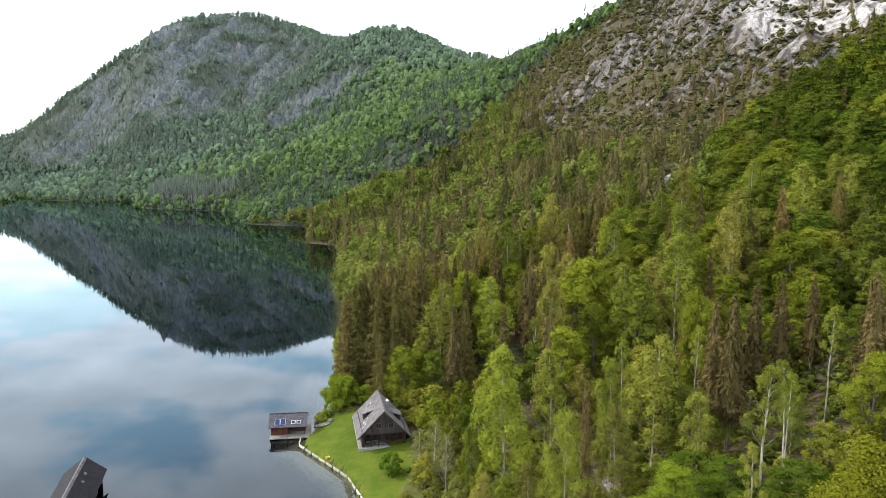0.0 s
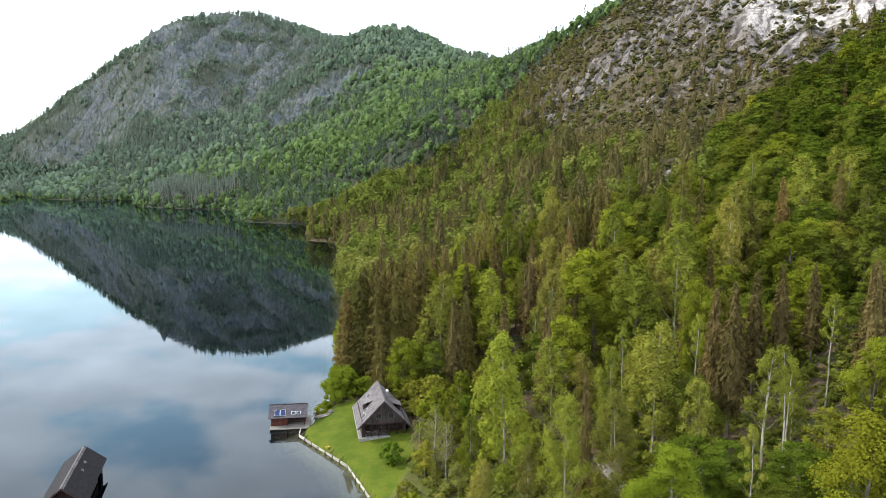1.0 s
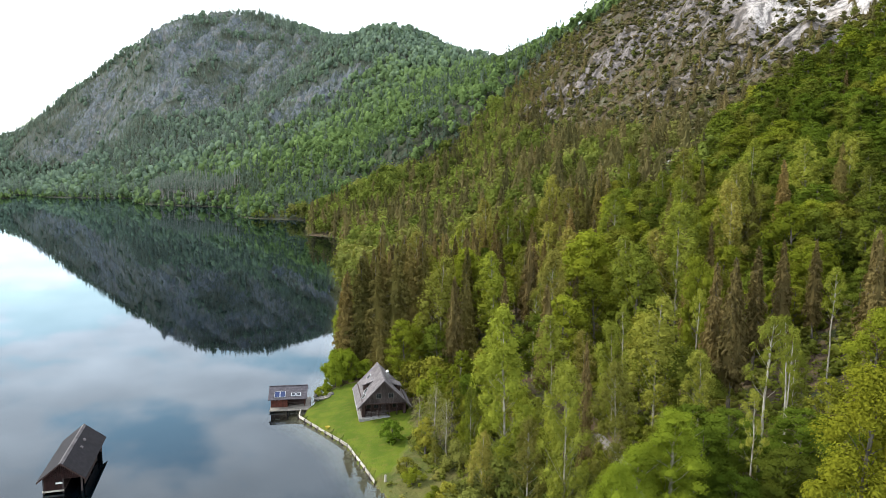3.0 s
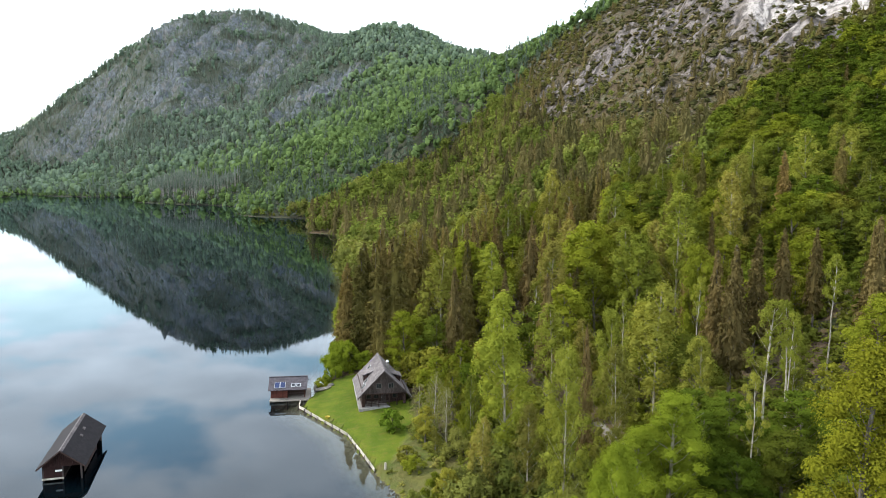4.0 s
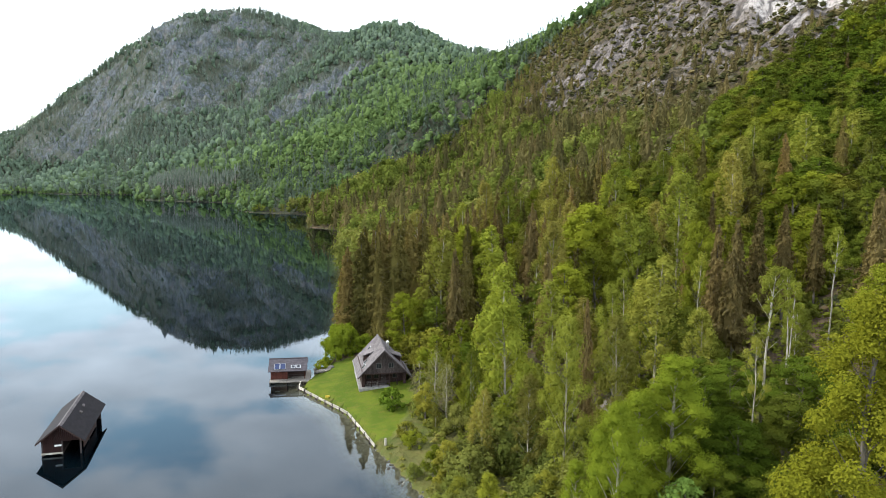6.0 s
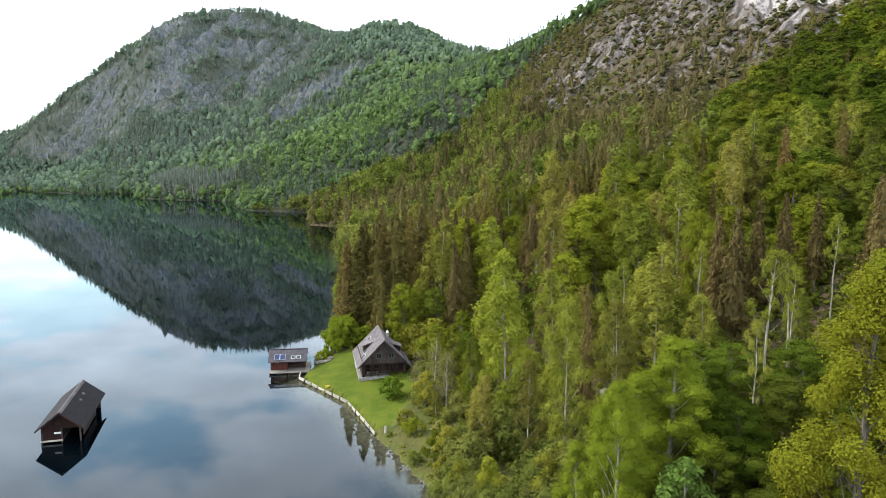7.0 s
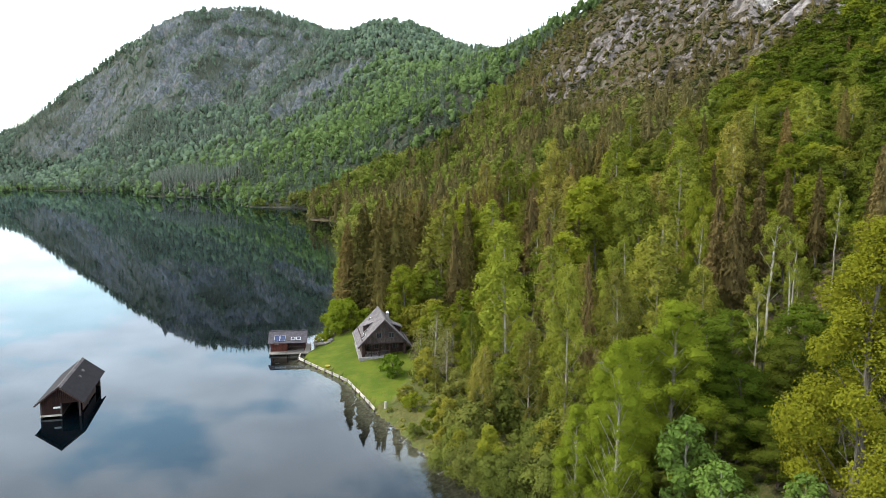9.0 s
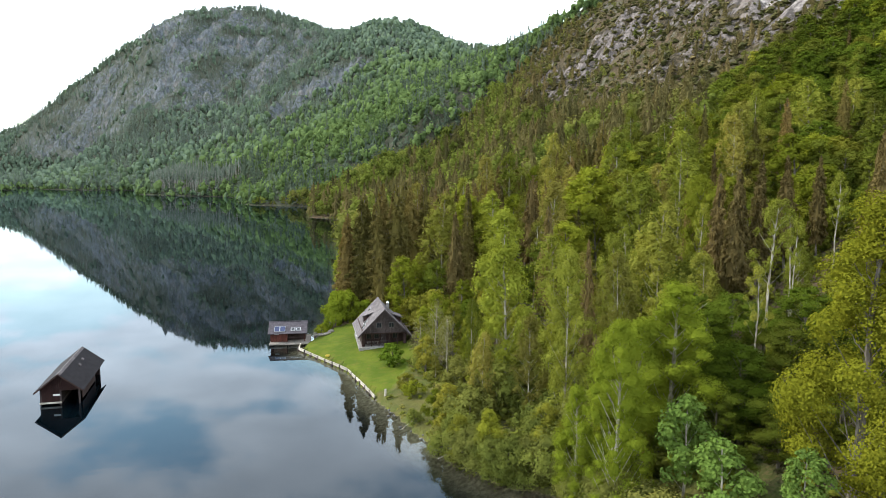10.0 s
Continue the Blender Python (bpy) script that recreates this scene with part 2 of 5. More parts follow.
# ---------------------------------------------------------------- lie of the land
# the lake's outline in plan
SHORE = [(60, -600), (46, -100), (33, 0), (25, 25), (17, 50), (13.4, 61), (11.5, 66.2), (7.5, 66.6), (4.5, 69.5), (-2.3, 80), (-6.2, 89),
         (-9.5, 95), (-15.0, 108), (-25.3, 120.8), (-23.6, 130), (-22.0, 142), (-23, 160), (-28, 200), (-36, 255), (-45, 298),
         (-52, 363), (-59, 420), (-66, 453), (-78, 466), (-89.6, 471), (-96, 500), (-103, 560), (-117, 612), (-142, 621), (-175, 635), (-197, 677),
         (-207, 740), (-238, 805), (-267, 830), (-331, 854), (-387, 896), (-415, 960), (-464, 1060), (-536, 1062), (-620, 1095), (-690, 1172),
         (-790, 1190), (-700, 1110), (-634, 1050), (-655, 1036), (-740, 1000), (-1200, 960), (-2600, 1000), (-2600, -600)]
# spot heights (x, y, z)
NEAR_SLOPE = [(20, 133, 8), (43, 134, 16), (70, 134, 25), (97, 163, 38), (56, 152, 23), (42, 206, 23), (29, 236, 20),
              (84, 208, 41), (124, 223, 61), (150, 238, 86), (178, 262, 104), (170, 200, 92), (80, 250, 46), (107, 252, 58), (37, 75, 10), (60, 80, 21), (100, 80, 40),
              (13, 57, 2.5), (28, 48, 7), (60, 20, 16), (120, 20, 40), (160, 120, 75), (-14, 117, 1.9), (-6, 118, 2.2),
              (-9, 128, 2.6), (-15, 135, 2.0), (0, 133, 4)]
CLIFF = [(72, 334, 50), (118, 364, 86), (143, 340, 99), (103, 421, 88), (75, 448, 74), (127, 452, 122), (142, 414, 126),
         (47, 528, 70), (67, 529, 98), (109, 581, 156), (96, 650, 152), (220, 420, 205), (250, 300, 165), (200, 560, 260),
         (320, 620, 330), (160, 760, 200)]
VALLEY = [(18, 663, 90), (-24, 662, 68), (-49, 585, 33), (-85, 655, 14), (26, 514, 40), (-13, 620, 32), (88, 960, 186),
          (85, 1370, 250), (-211, 1276, 176), (-212, 1096, 96), (-236, 941, 44), (-390, 1080, 28), (200, 1100, 180),
          (150, 1600, 215)]
PEAKS = [(-146, 1590, 348), (-95, 1550, 340), (-35, 1480, 300), (-265, 1740, 345), (-529, 1935, 448), (-450, 1940, 440),
         (-375, 1880, 400), (-600, 1750, 392), (-690, 1700, 340), (-909, 1800, 226), (-994, 1850, 206), (-1056, 1850, 166), (-810, 1631, 60),
         (-1130, 1850, 105), (-592, 1450, 150), (-420, 1500, 190), (-1500, 1500, 40), (-2400, 1700, 120),
         (-1900, 2700, 190), (-1000, 2700, 100), (-300, 2600, 150), (500, 2200, 150), (900, 1200, 250), (900, 300, 300),
         (700, -400, 250)]


def thin_plate(points):
    p = np.array(points, float)
    xy, z, n = p[:, :2] / 100, p[:, 2], len(p)

    def kernel(a, b):
        r2 = ((a[:, None] - b[None]) ** 2).sum(2)
        return 0.5 * r2 * np.log(r2 + 1e-9)

    a = np.zeros((n + 3, n + 3))
    a[:n, :n] = kernel(xy, xy) + np.eye(n) * 0.02
    a[:n, n], a[:n, n + 1:] = 1, xy
    a[n, :n], a[n + 1:, :n] = 1, xy.T
    w = np.linalg.solve(a, np.concatenate([z, np.zeros(3)]))

    def at(x, y):
        q = np.stack([np.ravel(x), np.ravel(y)], 1) / 100
        out = np.empty(len(q))
        for i in range(0, len(q), 20000):
            c = q[i:i + 20000]
            out[i:i + 20000] = kernel(c, xy) @ w[:n] + w[n] + c @ w[n + 1:]
        return out.reshape(np.shape(x))

    return at


shore = np.array(SHORE, float)
smooth_land = thin_plate([(x, y, 0.5) for x, y in SHORE[1:-3]] + NEAR_SLOPE + CLIFF + VALLEY + PEAKS)


def shore_distance(x, y):
    """Distance to the shoreline, positive on land."""
    x, y = np.asarray(x, float), np.asarray(y, float)
    best, inside = np.full(x.shape, 1e9), np.zeros(x.shape, bool)
    for (ax, ay), (bx, by) in zip(shore, np.roll(shore, -1, 0)):
        dx, dy = bx - ax, by - ay
        t = np.clip(((x - ax) * dx + (y - ay) * dy) / (dx * dx + dy * dy), 0, 1)
        best = np.minimum(best, np.hypot(x - ax - t * dx, y - ay - t * dy))
        if dy:
            inside ^= ((ay > y) != (by > y)) & (x < (y - ay) * dx / dy + ax)
    return np.where(inside, -best, best)


TABLE = np.random.RandomState(5).rand(256, 256)


def lattice(x, y):
    xi, yi = np.floor(x).astype(int), np.floor(y).astype(int)
    fx, fy = x - xi, y - yi
    fx, fy = fx * fx * (3 - 2 * fx), fy * fy * (3 - 2 * fy)
    g = lambda a, b: TABLE[a % 256, b % 256]
    return ((g(xi, yi) * (1 - fx) + g(xi + 1, yi) * fx) * (1 - fy)
            + (g(xi, yi + 1) * (1 - fx) + g(xi + 1, yi + 1) * fx) * fy)


def fbm(x, y, octaves=4):
    total, amp, norm = 0, 1.0, 0
    for k in range(octaves):
        total, norm = total + amp * lattice(x * 2 ** k + 17 * k, y * 2 ** k + 31 * k), norm + amp
        amp *= 0.5
    return total / norm


def smooth(a, b, v):
    t = np.clip((v - a) / (b - a), 0, 1)
    return t * t * (3 - 2 * t)


def shoulder(x, y):
    """The beech-covered shoulder in front of the crags."""
    return smooth(-4, 6, x - 0.375 * y) * smooth(276, 254, y)


def rockiness(x, y, z):
    """How bare the slope is: the near crags and the faces of the far peaks."""
    patch = fbm(x / 55 + 3, y / 55 + z / 70, 4)
    line = smooth(-10, 50, x - (60 - (y - 300) * 0.06)) * smooth(235, 290, y) * smooth(720, 600, y) * smooth(44, 66, z) * (1 - shoulder(x, y))
    top = smooth(101, 121, z + (patch - 0.5) * 50) * smooth(116, 140, x) * smooth(440, 380, y) * smooth(265, 300, y)
    near = line * np.clip(0.3 + 2.0 * (patch - 0.5), 0.14, 0.55) + line * top * 0.75
    blob = lambda cx, cy, rx, ry: smooth(1.15, 0.6, np.hypot((x - cx) / rx, (y - cy) / ry))
    far = np.maximum(blob(-680, 1640, 430, 260), blob(-225, 1290, 110, 110)) * smooth(30, 90, z)
    near = np.maximum(near, smooth(9, 6, np.hypot(x - 80, (y - 250) * 0.8)) * 0.95)
    return np.clip(np.maximum(near, far * np.clip(0.32 + 2.0 * (patch - 0.45), 0.1, 0.6)), 0, 1)


def land(x, y):
    """Ground height, with how rocky it is."""
    x, y = np.asarray(x, float), np.asarray(y, float)
    d = shore_distance(x, y)
    z = smooth_land(x, y)
    z = np.where(d > 0, np.minimum(np.maximum(z, 0.35 + 0.03 * d), 0.45 + 0.7 * d), np.maximum(-0.15 + 0.35 * d, -9))
    rock = np.where(d > 0, rockiness(x, y, z), 0)
    far = smooth(150, 500, y)
    z = z + smooth(15, 60, d) * (fbm(x / 40, y / 40, 4) - 0.5) * (3 + 14 * far)
    crag = np.abs(fbm((x + 0.5 * y) / 42 + 9, (y - 0.5 * x) / 24, 5) - 0.5) * 2
    bare = np.where(d > 0, smooth(0.02, 0.3, rock), 0)
    z = z + bare * (crag - 0.3) * (20 + 34 * smooth(700, 1200, y))
    return z, rock


def height(x, y):
    return float(land(np.array([x]), np.array([y]))[0][0])


LAWN = np.array([(-25.3, 120.8), (-15, 108), (-9.5, 95), (-7.5, 96), (-5.5, 103), (-4.5, 112), (-5, 118), (-11, 134),
                 (-18, 138), (-23.5, 135), (-24.5, 129)], float)


def in_lawn(x, y):
    inside = np.zeros(np.shape(x), bool)
    for (ax, ay), (bx, by) in zip(LAWN, np.roll(LAWN, -1, 0)):
        if ay != by:
            inside ^= ((ay > y) != (by > y)) & (x < (y - ay) * (bx - ax) / (by - ay) + ax)
    return inside


def mesh_object(name, verts, faces, material, parent=None, smooth_faces=False):
    """A mesh from arrays: verts (n, 3), faces (m, 3 or 4)."""
    me = bpy.data.meshes.new(name)
    faces = np.asarray(faces)
    me.vertices.add(len(verts))
    me.vertices.foreach_set("co", np.asarray(verts, np.float32).ravel())
    m, k = faces.shape
    me.loops.add(m * k)
    me.loops.foreach_set("vertex_index", faces.ravel().astype(np.int32))
    me.polygons.add(m)
    me.polygons.foreach_set("loop_start", np.arange(0, m * k, k, dtype=np.int32))
    me.polygons.foreach_set("use_smooth", np.full(m, smooth_faces))
    me.update(calc_edges=True)
    me.materials.append(material)
    ob = new(name, me)
    ob.parent = parent
    return ob


def paint(ob, name, values):
    a = ob.data.attributes.new(name, "FLOAT", "POINT")
    a.data.foreach_set("value", np.asarray(values, np.float32))


def build_ground():
    gx = np.concatenate([-40 + 34 * np.sinh(np.linspace(-5.05, 0, 250)), 34 * np.sinh(np.linspace(0, 3.6, 220))[1:] - 40])
    gy = np.concatenate([np.linspace(-500, 30, 30)[:-1], 30 + 150 * np.sinh(np.linspace(0, 3.75, 470))])
    x, y = np.meshgrid(gx, gy)
    z, rock = land(x, y)
    w, h = len(gx), len(gy)
    i = np.arange(w * h).reshape(h, w)
    f = np.stack([i[:-1, :-1], i[:-1, 1:], i[1:, 1:], i[1:, :-1]], -1).reshape(-1, 4)
    zz = z.ravel()
    f = f[zz[f].max(1) > -7]
    used = np.unique(f)
    remap = np.zeros(w * h, int)
    remap[used] = np.arange(len(used))
    v = np.stack([x.ravel(), y.ravel(), zz], 1)[used]
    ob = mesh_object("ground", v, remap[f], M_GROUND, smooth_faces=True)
    paint(ob, "rock", rock.ravel()[used])
    lx, ly = v[:, 0] + (fbm(v[:, 0] / 2, v[:, 1] / 2) - 0.5) * 1.5, v[:, 1] + (fbm(v[:, 1] / 2, v[:, 0] / 2) - 0.5) * 1.5
    bank = smooth(16, 6, shore_distance(lx, ly)) * (ly < 118) * (ly > 40) * 0.55
    paint(ob, "lawn", np.maximum(in_lawn(lx, ly), bank))
    tagged(ob, "wooded mountainside with limestone crags above a lake shore", "ground", kind="structure")


def build_water():
    gx = np.concatenate([[-4800, -3500, -2600, -1800, -1200, -1000], np.arange(-820, -90, 8.0), np.arange(-80, 40, 2.0), [60, 90]])
    gy = np.concatenate([[-900, -500, -200, -60, 0, 30], np.arange(50, 240, 2.0), np.arange(244, 1240, 8.0), [1300, 1400]])
    x, y = np.meshgrid(gx, gy)
    w, h = len(gx), len(gy)
    i = np.arange(w * h).reshape(h, w)
    f = np.stack([i[:-1, :-1], i[:-1, 1:], i[1:, 1:], i[1:, :-1]], -1).reshape(-1, 4)
    ob = mesh_object("water", np.stack([x.ravel(), y.ravel(), 0 * x.ravel()], 1), f, M_WATER)
    paint(ob, "depth", np.clip(-0.35 * shore_distance(x, y).ravel(), 0, 9))
    tagged(ob, "still teal mountain lake mirroring clouds and slopes", "lake", kind="structure")


build_ground()
build_water()

# ---------------------------------------------------------------- trees
rng = np.random.RandomState(11)


def unit(v):
    return v / (np.linalg.norm(v, axis=1, keepdims=True) + 1e-9)


def leaf_cards(centres, outward, size, aspect=0.62, r=rng, jitter=0.75):
    """A bent four-cornered leaf cluster at each centre."""
    n = len(centres)
    size = size * (0.6 + 0.8 * r.rand(n)[:, None])
    nrm = unit(outward + jitter * unit(r.randn(n, 3)) + np.array([0, 0, 0.45]))
    a = unit(np.cross(nrm, unit(r.randn(n, 3))))
    b = np.cross(nrm, a)
    v = np.stack([centres - a * size, centres - b * size * aspect + nrm * size * 0.2, centres + a * size,
                  centres + b * size * aspect + nrm * size * 0.2], 1).reshape(-1, 3)
    return v, np.arange(4 * n).reshape(n, 4)


def bough_cards(centres, along, length, width, r):
    """Flat needle sprays that lie along their bough."""
    n = len(centres)
    length = length * (0.6 + 0.8 * r.rand(n)[:, None])
    a = unit(along + 0.45 * r.randn(n, 3) * np.array([1, 1, 0.5]))
    b = unit(np.cross(a, unit(np.array([0, 0, 1.0]) + 0.5 * r.randn(n, 3))))
    down = np.array([0, 0, -0.25])
    v = np.stack([centres - a * length, centres - b * width + down * width, centres + a * length + down * length,
                  centres + b * width + down * width], 1).reshape(-1, 3)
    return v, np.arange(4 * n).reshape(n, 4)


def tube(path, radii, sides=6):
    path = np.asarray(path, float)
    n = len(path)
    t = unit(np.gradient(path, axis=0))
    a = unit(np.cross(t, np.array([0.31, 0.95, 0.05])))
    b = np.cross(t, a)
    ang = np.linspace(0, 2 * np.pi, sides, endpoint=False)
    ring = a[:, None] * np.cos(ang)[None, :, None] + b[:, None] * np.sin(ang)[None, :, None]
    v = (path[:, None] + ring * np.asarray(radii)[:, None, None]).reshape(-1, 3)
    i, j = np.meshgrid(np.arange(n - 1), np.arange(sides), indexing="ij")
    k = (j + 1) % sides
    f = np.stack([i * sides + j, i * sides + k, (i + 1) * sides + k, (i + 1) * sides + j], -1).reshape(-1, 4)
    return v, f


def icosahedron():
    bm = bmesh.new()
    bmesh.ops.create_icosphere(bm, subdivisions=1, radius=1.0)
    bm.verts.index_update()
    v, f = np.array([p.co[:] for p in bm.verts]), np.array([[p.index for p in q.verts] for q in bm.faces])
    bm.free()
    return v, f


ICO_V, ICO_F = icosahedron()
OCT_V = np.array([(1, 0, 0), (0, 1, 0), (-1, 0, 0), (0, -1, 0), (0, 0, 1), (0, 0, -1)], float)
OCT_F = np.array([(0, 1, 4), (1, 2, 4), (2, 3, 4), (3, 0, 4), (1, 0, 5), (2, 1, 5), (3, 2, 5), (0, 3, 5)])


def join(pieces):
    v, f, o = [], [], 0
    for pv, pf in pieces:
        v.append(pv)
        f.append(pf + o)
        o += len(pv)
    return np.concatenate(v), np.concatenate(f)


def stem(h, radius, lean, r, wobble=0.25):
    z = np.linspace(-0.6, h, 9)
    bend = np.cumsum(r.randn(9, 2) * wobble * h / 60, 0)
    path = np.stack([lean[0] * z / h + bend[:, 0], lean[1] * z / h + bend[:, 1], z], 1)
    return path, radius * (1.12 - z / h) ** 0.8 * 0.95 + 0.02


def broadleaf(h, width, bare, leaves, leaf, seed, lobes=20, slender=1.0, sparse=0.0, core=0.0, flat=0.8, hang=0.1, lobe=1.0, twigs=0, taper=0.0):
    """A leafy tree: (trunk and limbs, crown). bare: share of the height below the crown; flat: height of a tuft to its
    breadth; hang: how far the sprays droop; twigs: bare limbs that stand out of the crown."""
    r = np.random.RandomState(seed)
    path, rad = stem(h * 0.93, h * 0.012 * slender + 0.05, r.randn(2) * h * 0.03 * min(1, slender), r)
    wood = [tube(path, rad)]
    z0 = h * bare
    at = lambda z: np.array([np.interp(z, path[:, 2], path[:, 0]), np.interp(z, path[:, 2], path[:, 1]), z])
    centres, radii = [], []
    lobes = int(lobes * 1.7)
    for k in range(lobes):
        u = (k + 0.8 * r.rand()) / lobes
        z = z0 + (h - z0) * u
        prof = (np.sin(np.pi * min(0.14 + 0.86 * u, 1.0) ** 0.8) ** 0.65) * width / 2 * (1 + taper * (0.45 - u))
        ang = k * 2.4 + r.rand() * 1.2
        reach = prof * (0.2 + 0.9 * r.rand() ** 0.7)
        lr = lobe * width * (0.085 + 0.11 * r.rand() ** 1.5) * (0.75 + 0.4 * np.sin(np.pi * u))
        c = at(min(z, h * 0.95)) + np.array([np.cos(ang) * reach, np.sin(ang) * reach, 0.25 * reach * r.rand()])
        c[2] = min(c[2], h - lr * 0.6)
        centres.append(c)
        radii.append(lr)
        base = at(max(z - reach * 0.95 - 0.5, z0 * 0.7))
        mid = (base + c) / 2 + np.array([0, 0, -0.06 * reach]) + r.randn(3) * 0.12
        wood.append(tube([base, mid, c], [(0.012 + h * 0.002) * max(slender, 0.5), (0.01 + h * 0.0013) * max(slender, 0.5), 0.007], 4))
    for k in range(twigs):
        z = z0 + (h - z0) * (0.1 + 0.7 * r.rand())
        ang, reach = r.rand() * 6.283, width * (0.15 + 0.27 * r.rand())
        tip = at(z) + np.array([np.cos(ang) * reach, np.sin(ang) * reach, reach * (0.7 + 0.8 * r.rand())])
        wood.append(tube([at(z), (at(z) + tip) / 2 + r.randn(3) * 0.15, tip], [0.015 + h * 0.0014, 0.012 + h * 0.0008, 0.01], 4))
    out = []
    heart = np.array([path[5, 0], path[5, 1], z0 + 0.35 * (h - z0)])
    for c, lr in zip(centres, radii):
        n = int(leaves / lobes * (lr / np.mean(radii)) ** 2 * (1 - sparse * r.rand()))
        d = unit(r.randn(n, 3) + np.array([0, 0, 0.2]) + 0.45 * unit((c - heart)[None]))
        # uneven tufts: dense at the rim, with stray sprays beyond it
        p = c + d * (lr * (0.55 + 0.6 * r.rand(n) ** 0.8 + 0.25 * (r.rand(n) > 0.85)))[:, None] * np.array([1.1, 1.1, flat])
        p[:, 2] -= hang * (np.hypot(p[:, 0] - c[0], p[:, 1] - c[1]) / lr) * lr * (0.5 + r.rand(n))
        v, f = leaf_cards(p, 0.8 * d + 0.3 * unit(p - heart) - np.array([0, 0, 0.25]), leaf * 1.3, 0.66, r, 0.6)
        out.append((v, np.concatenate([f[:, [0, 1, 2]], f[:, [0, 2, 3]]])))
        if core:
            w = (ICO_V @ np.array(Euler(r.rand(3) * 6).to_matrix())) * (r.uniform(0.75, 1.2, (12, 1)) * lr * core)
            out.append((w * np.array([1.1, 1.1, flat * 0.9]) + c - np.array([0, 0, 0.12 * lr]), ICO_F))
    return join(wood), join(out)


def cone(radius, z0, z1, r, rings=4, sides=6):
    """The dense heart of a spruce crown, uneven all round, in triangles."""
    u = np.linspace(0, 1, rings)
    ang = np.linspace(0, 2 * np.pi, sides, endpoint=False)
    rad = radius * (1.02 - u)[:, None] ** 0.8 * r.uniform(0.6, 1.15, (rings, sides))
    v = np.stack([rad * np.cos(ang), rad * np.sin(ang), np.repeat((z0 + (z1 - z0) * u)[:, None], sides, 1) + r.uniform(-0.05, 0.05, (rings, sides)) * (z1 - z0)], -1)
    i, j = np.meshgrid(np.arange(rings - 1), np.arange(sides), indexing="ij")
    k = (j + 1) % sides
    a, b, c, d = i * sides + j, i * sides + k, (i + 1) * sides + k, (i + 1) * sides + j
    return v.reshape(-1, 3), np.concatenate([np.stack([a, b, c], -1).reshape(-1, 3), np.stack([a, c, d], -1).reshape(-1, 3)])


def conifer(h, width, bare, cards, leaf, seed, droop=0.35, ragged=0.35, thick=1.0):
    """A spruce: whorls of sagging boughs with needle sprays along them and curtains of twigs below."""
    r = np.random.RandomState(seed)
    path, rad = stem(h, h * 0.009 + 0.04, r.randn(2) * h * 0.01, r, 0.1)
    wood = [tube(path, rad)]
    z0, levels = h * bare, int(h * 1.9 * thick)
    boughs = []
    for k in range(levels):
        u = (k + r.rand() * 0.9) / levels
        z = z0 + (h - z0) * u
        reach = width / 2 * (1 - u) ** 0.72 * (1 - ragged * r.rand() ** 1.5) * min(1.0, 0.6 + 3.0 * u) + 0.12
        for _ in range(r.randint(4, 7)):
            boughs.append((z + r.rand() * 0.3, reach * (0.6 + 0.5 * r.rand()), r.rand() * 6.283))
    total = sum(b[1] for b in boughs)
    pieces = []
    for z, reach, ang in boughs:
        n = max(2, int(cards * reach / total))
        s = 0.1 + 0.9 * r.rand(n) ** 0.75
        d = np.array([np.cos(ang), np.sin(ang)])
        side = np.array([-d[1], d[0]])
        off = r.randn(n) * 0.15 * reach * s
        curtain = r.rand(n) < 0.55
        fall = np.where(curtain, 0.15 + 0.75 * r.rand(n), 0.12 * r.rand(n))
        p = np.stack([d[0] * s * reach + side[0] * off, d[1] * s * reach + side[1] * off,
                      z - droop * reach * s ** 1.4 - fall], 1)
        p[:, :2] += np.interp(z, path[:, 2], path[:, 0]), np.interp(z, path[:, 2], path[:, 1])
        way = np.where(curtain[:, None], np.array([0.25 * d[0], 0.25 * d[1], -1.0]), np.array([d[0], d[1], -droop * 0.9]))
        pieces.append(bough_cards(p, way, leaf, leaf * 0.36, r))
        if r.rand() < 0.35:
            c = np.array([np.interp(z, path[:, 2], path[:, 0]), np.interp(z, path[:, 2], path[:, 1]), z])
            wood.append(tube([c, c + np.array([d[0] * reach * 0.5, d[1] * reach * 0.5, -0.15 * droop * reach]), c + np.array([d[0] * reach * 0.9, d[1] * reach * 0.9, -0.8 * droop * reach])], [0.035, 0.025, 0.01], 3))
    cv, cf = join(pieces)
    heart = cone(width * 0.24, z0 + 0.02 * h, 0.96 * h, r, 9, 9)
    return join(wood), join([(cv, np.concatenate([cf[:, [0, 1, 2]], cf[:, [0, 2, 3]]])), heart])


def small_conifer(cards, leaf, seed, width=0.32, heart=0.0):
    """A spruce one metre high, of sagging sprays with hanging twigs."""
    r = np.random.RandomState(seed)
    u = ((np.arange(cards) + r.rand(cards)) / cards) ** 0.85
    ang = r.rand(cards) * 6.283
    d = np.stack([np.cos(ang), np.sin(ang), np.zeros(cards)], 1)
    reach = width / 2 * (1 - u) ** 0.75 * (0.35 + 0.7 * r.rand(cards) ** 0.7)
    p = d * reach[:, None]
    p[:, 2] = 0.05 + 0.93 * u - 0.3 * reach
    d[:, 2] = np.where(r.rand(cards) < 0.5, -0.5, -2.2)
    size = leaf * (1.15 - 0.7 * u)[:, None]
    cv, cf = bough_cards(p, d, size, size * 0.42, r)
    cf = np.concatenate([cf[:, [0, 1, 2]], cf[:, [0, 2, 3]]])
    return join([(cv, cf), cone(width * heart, 0.06, 0.93, r)]) if heart else (cv, cf)


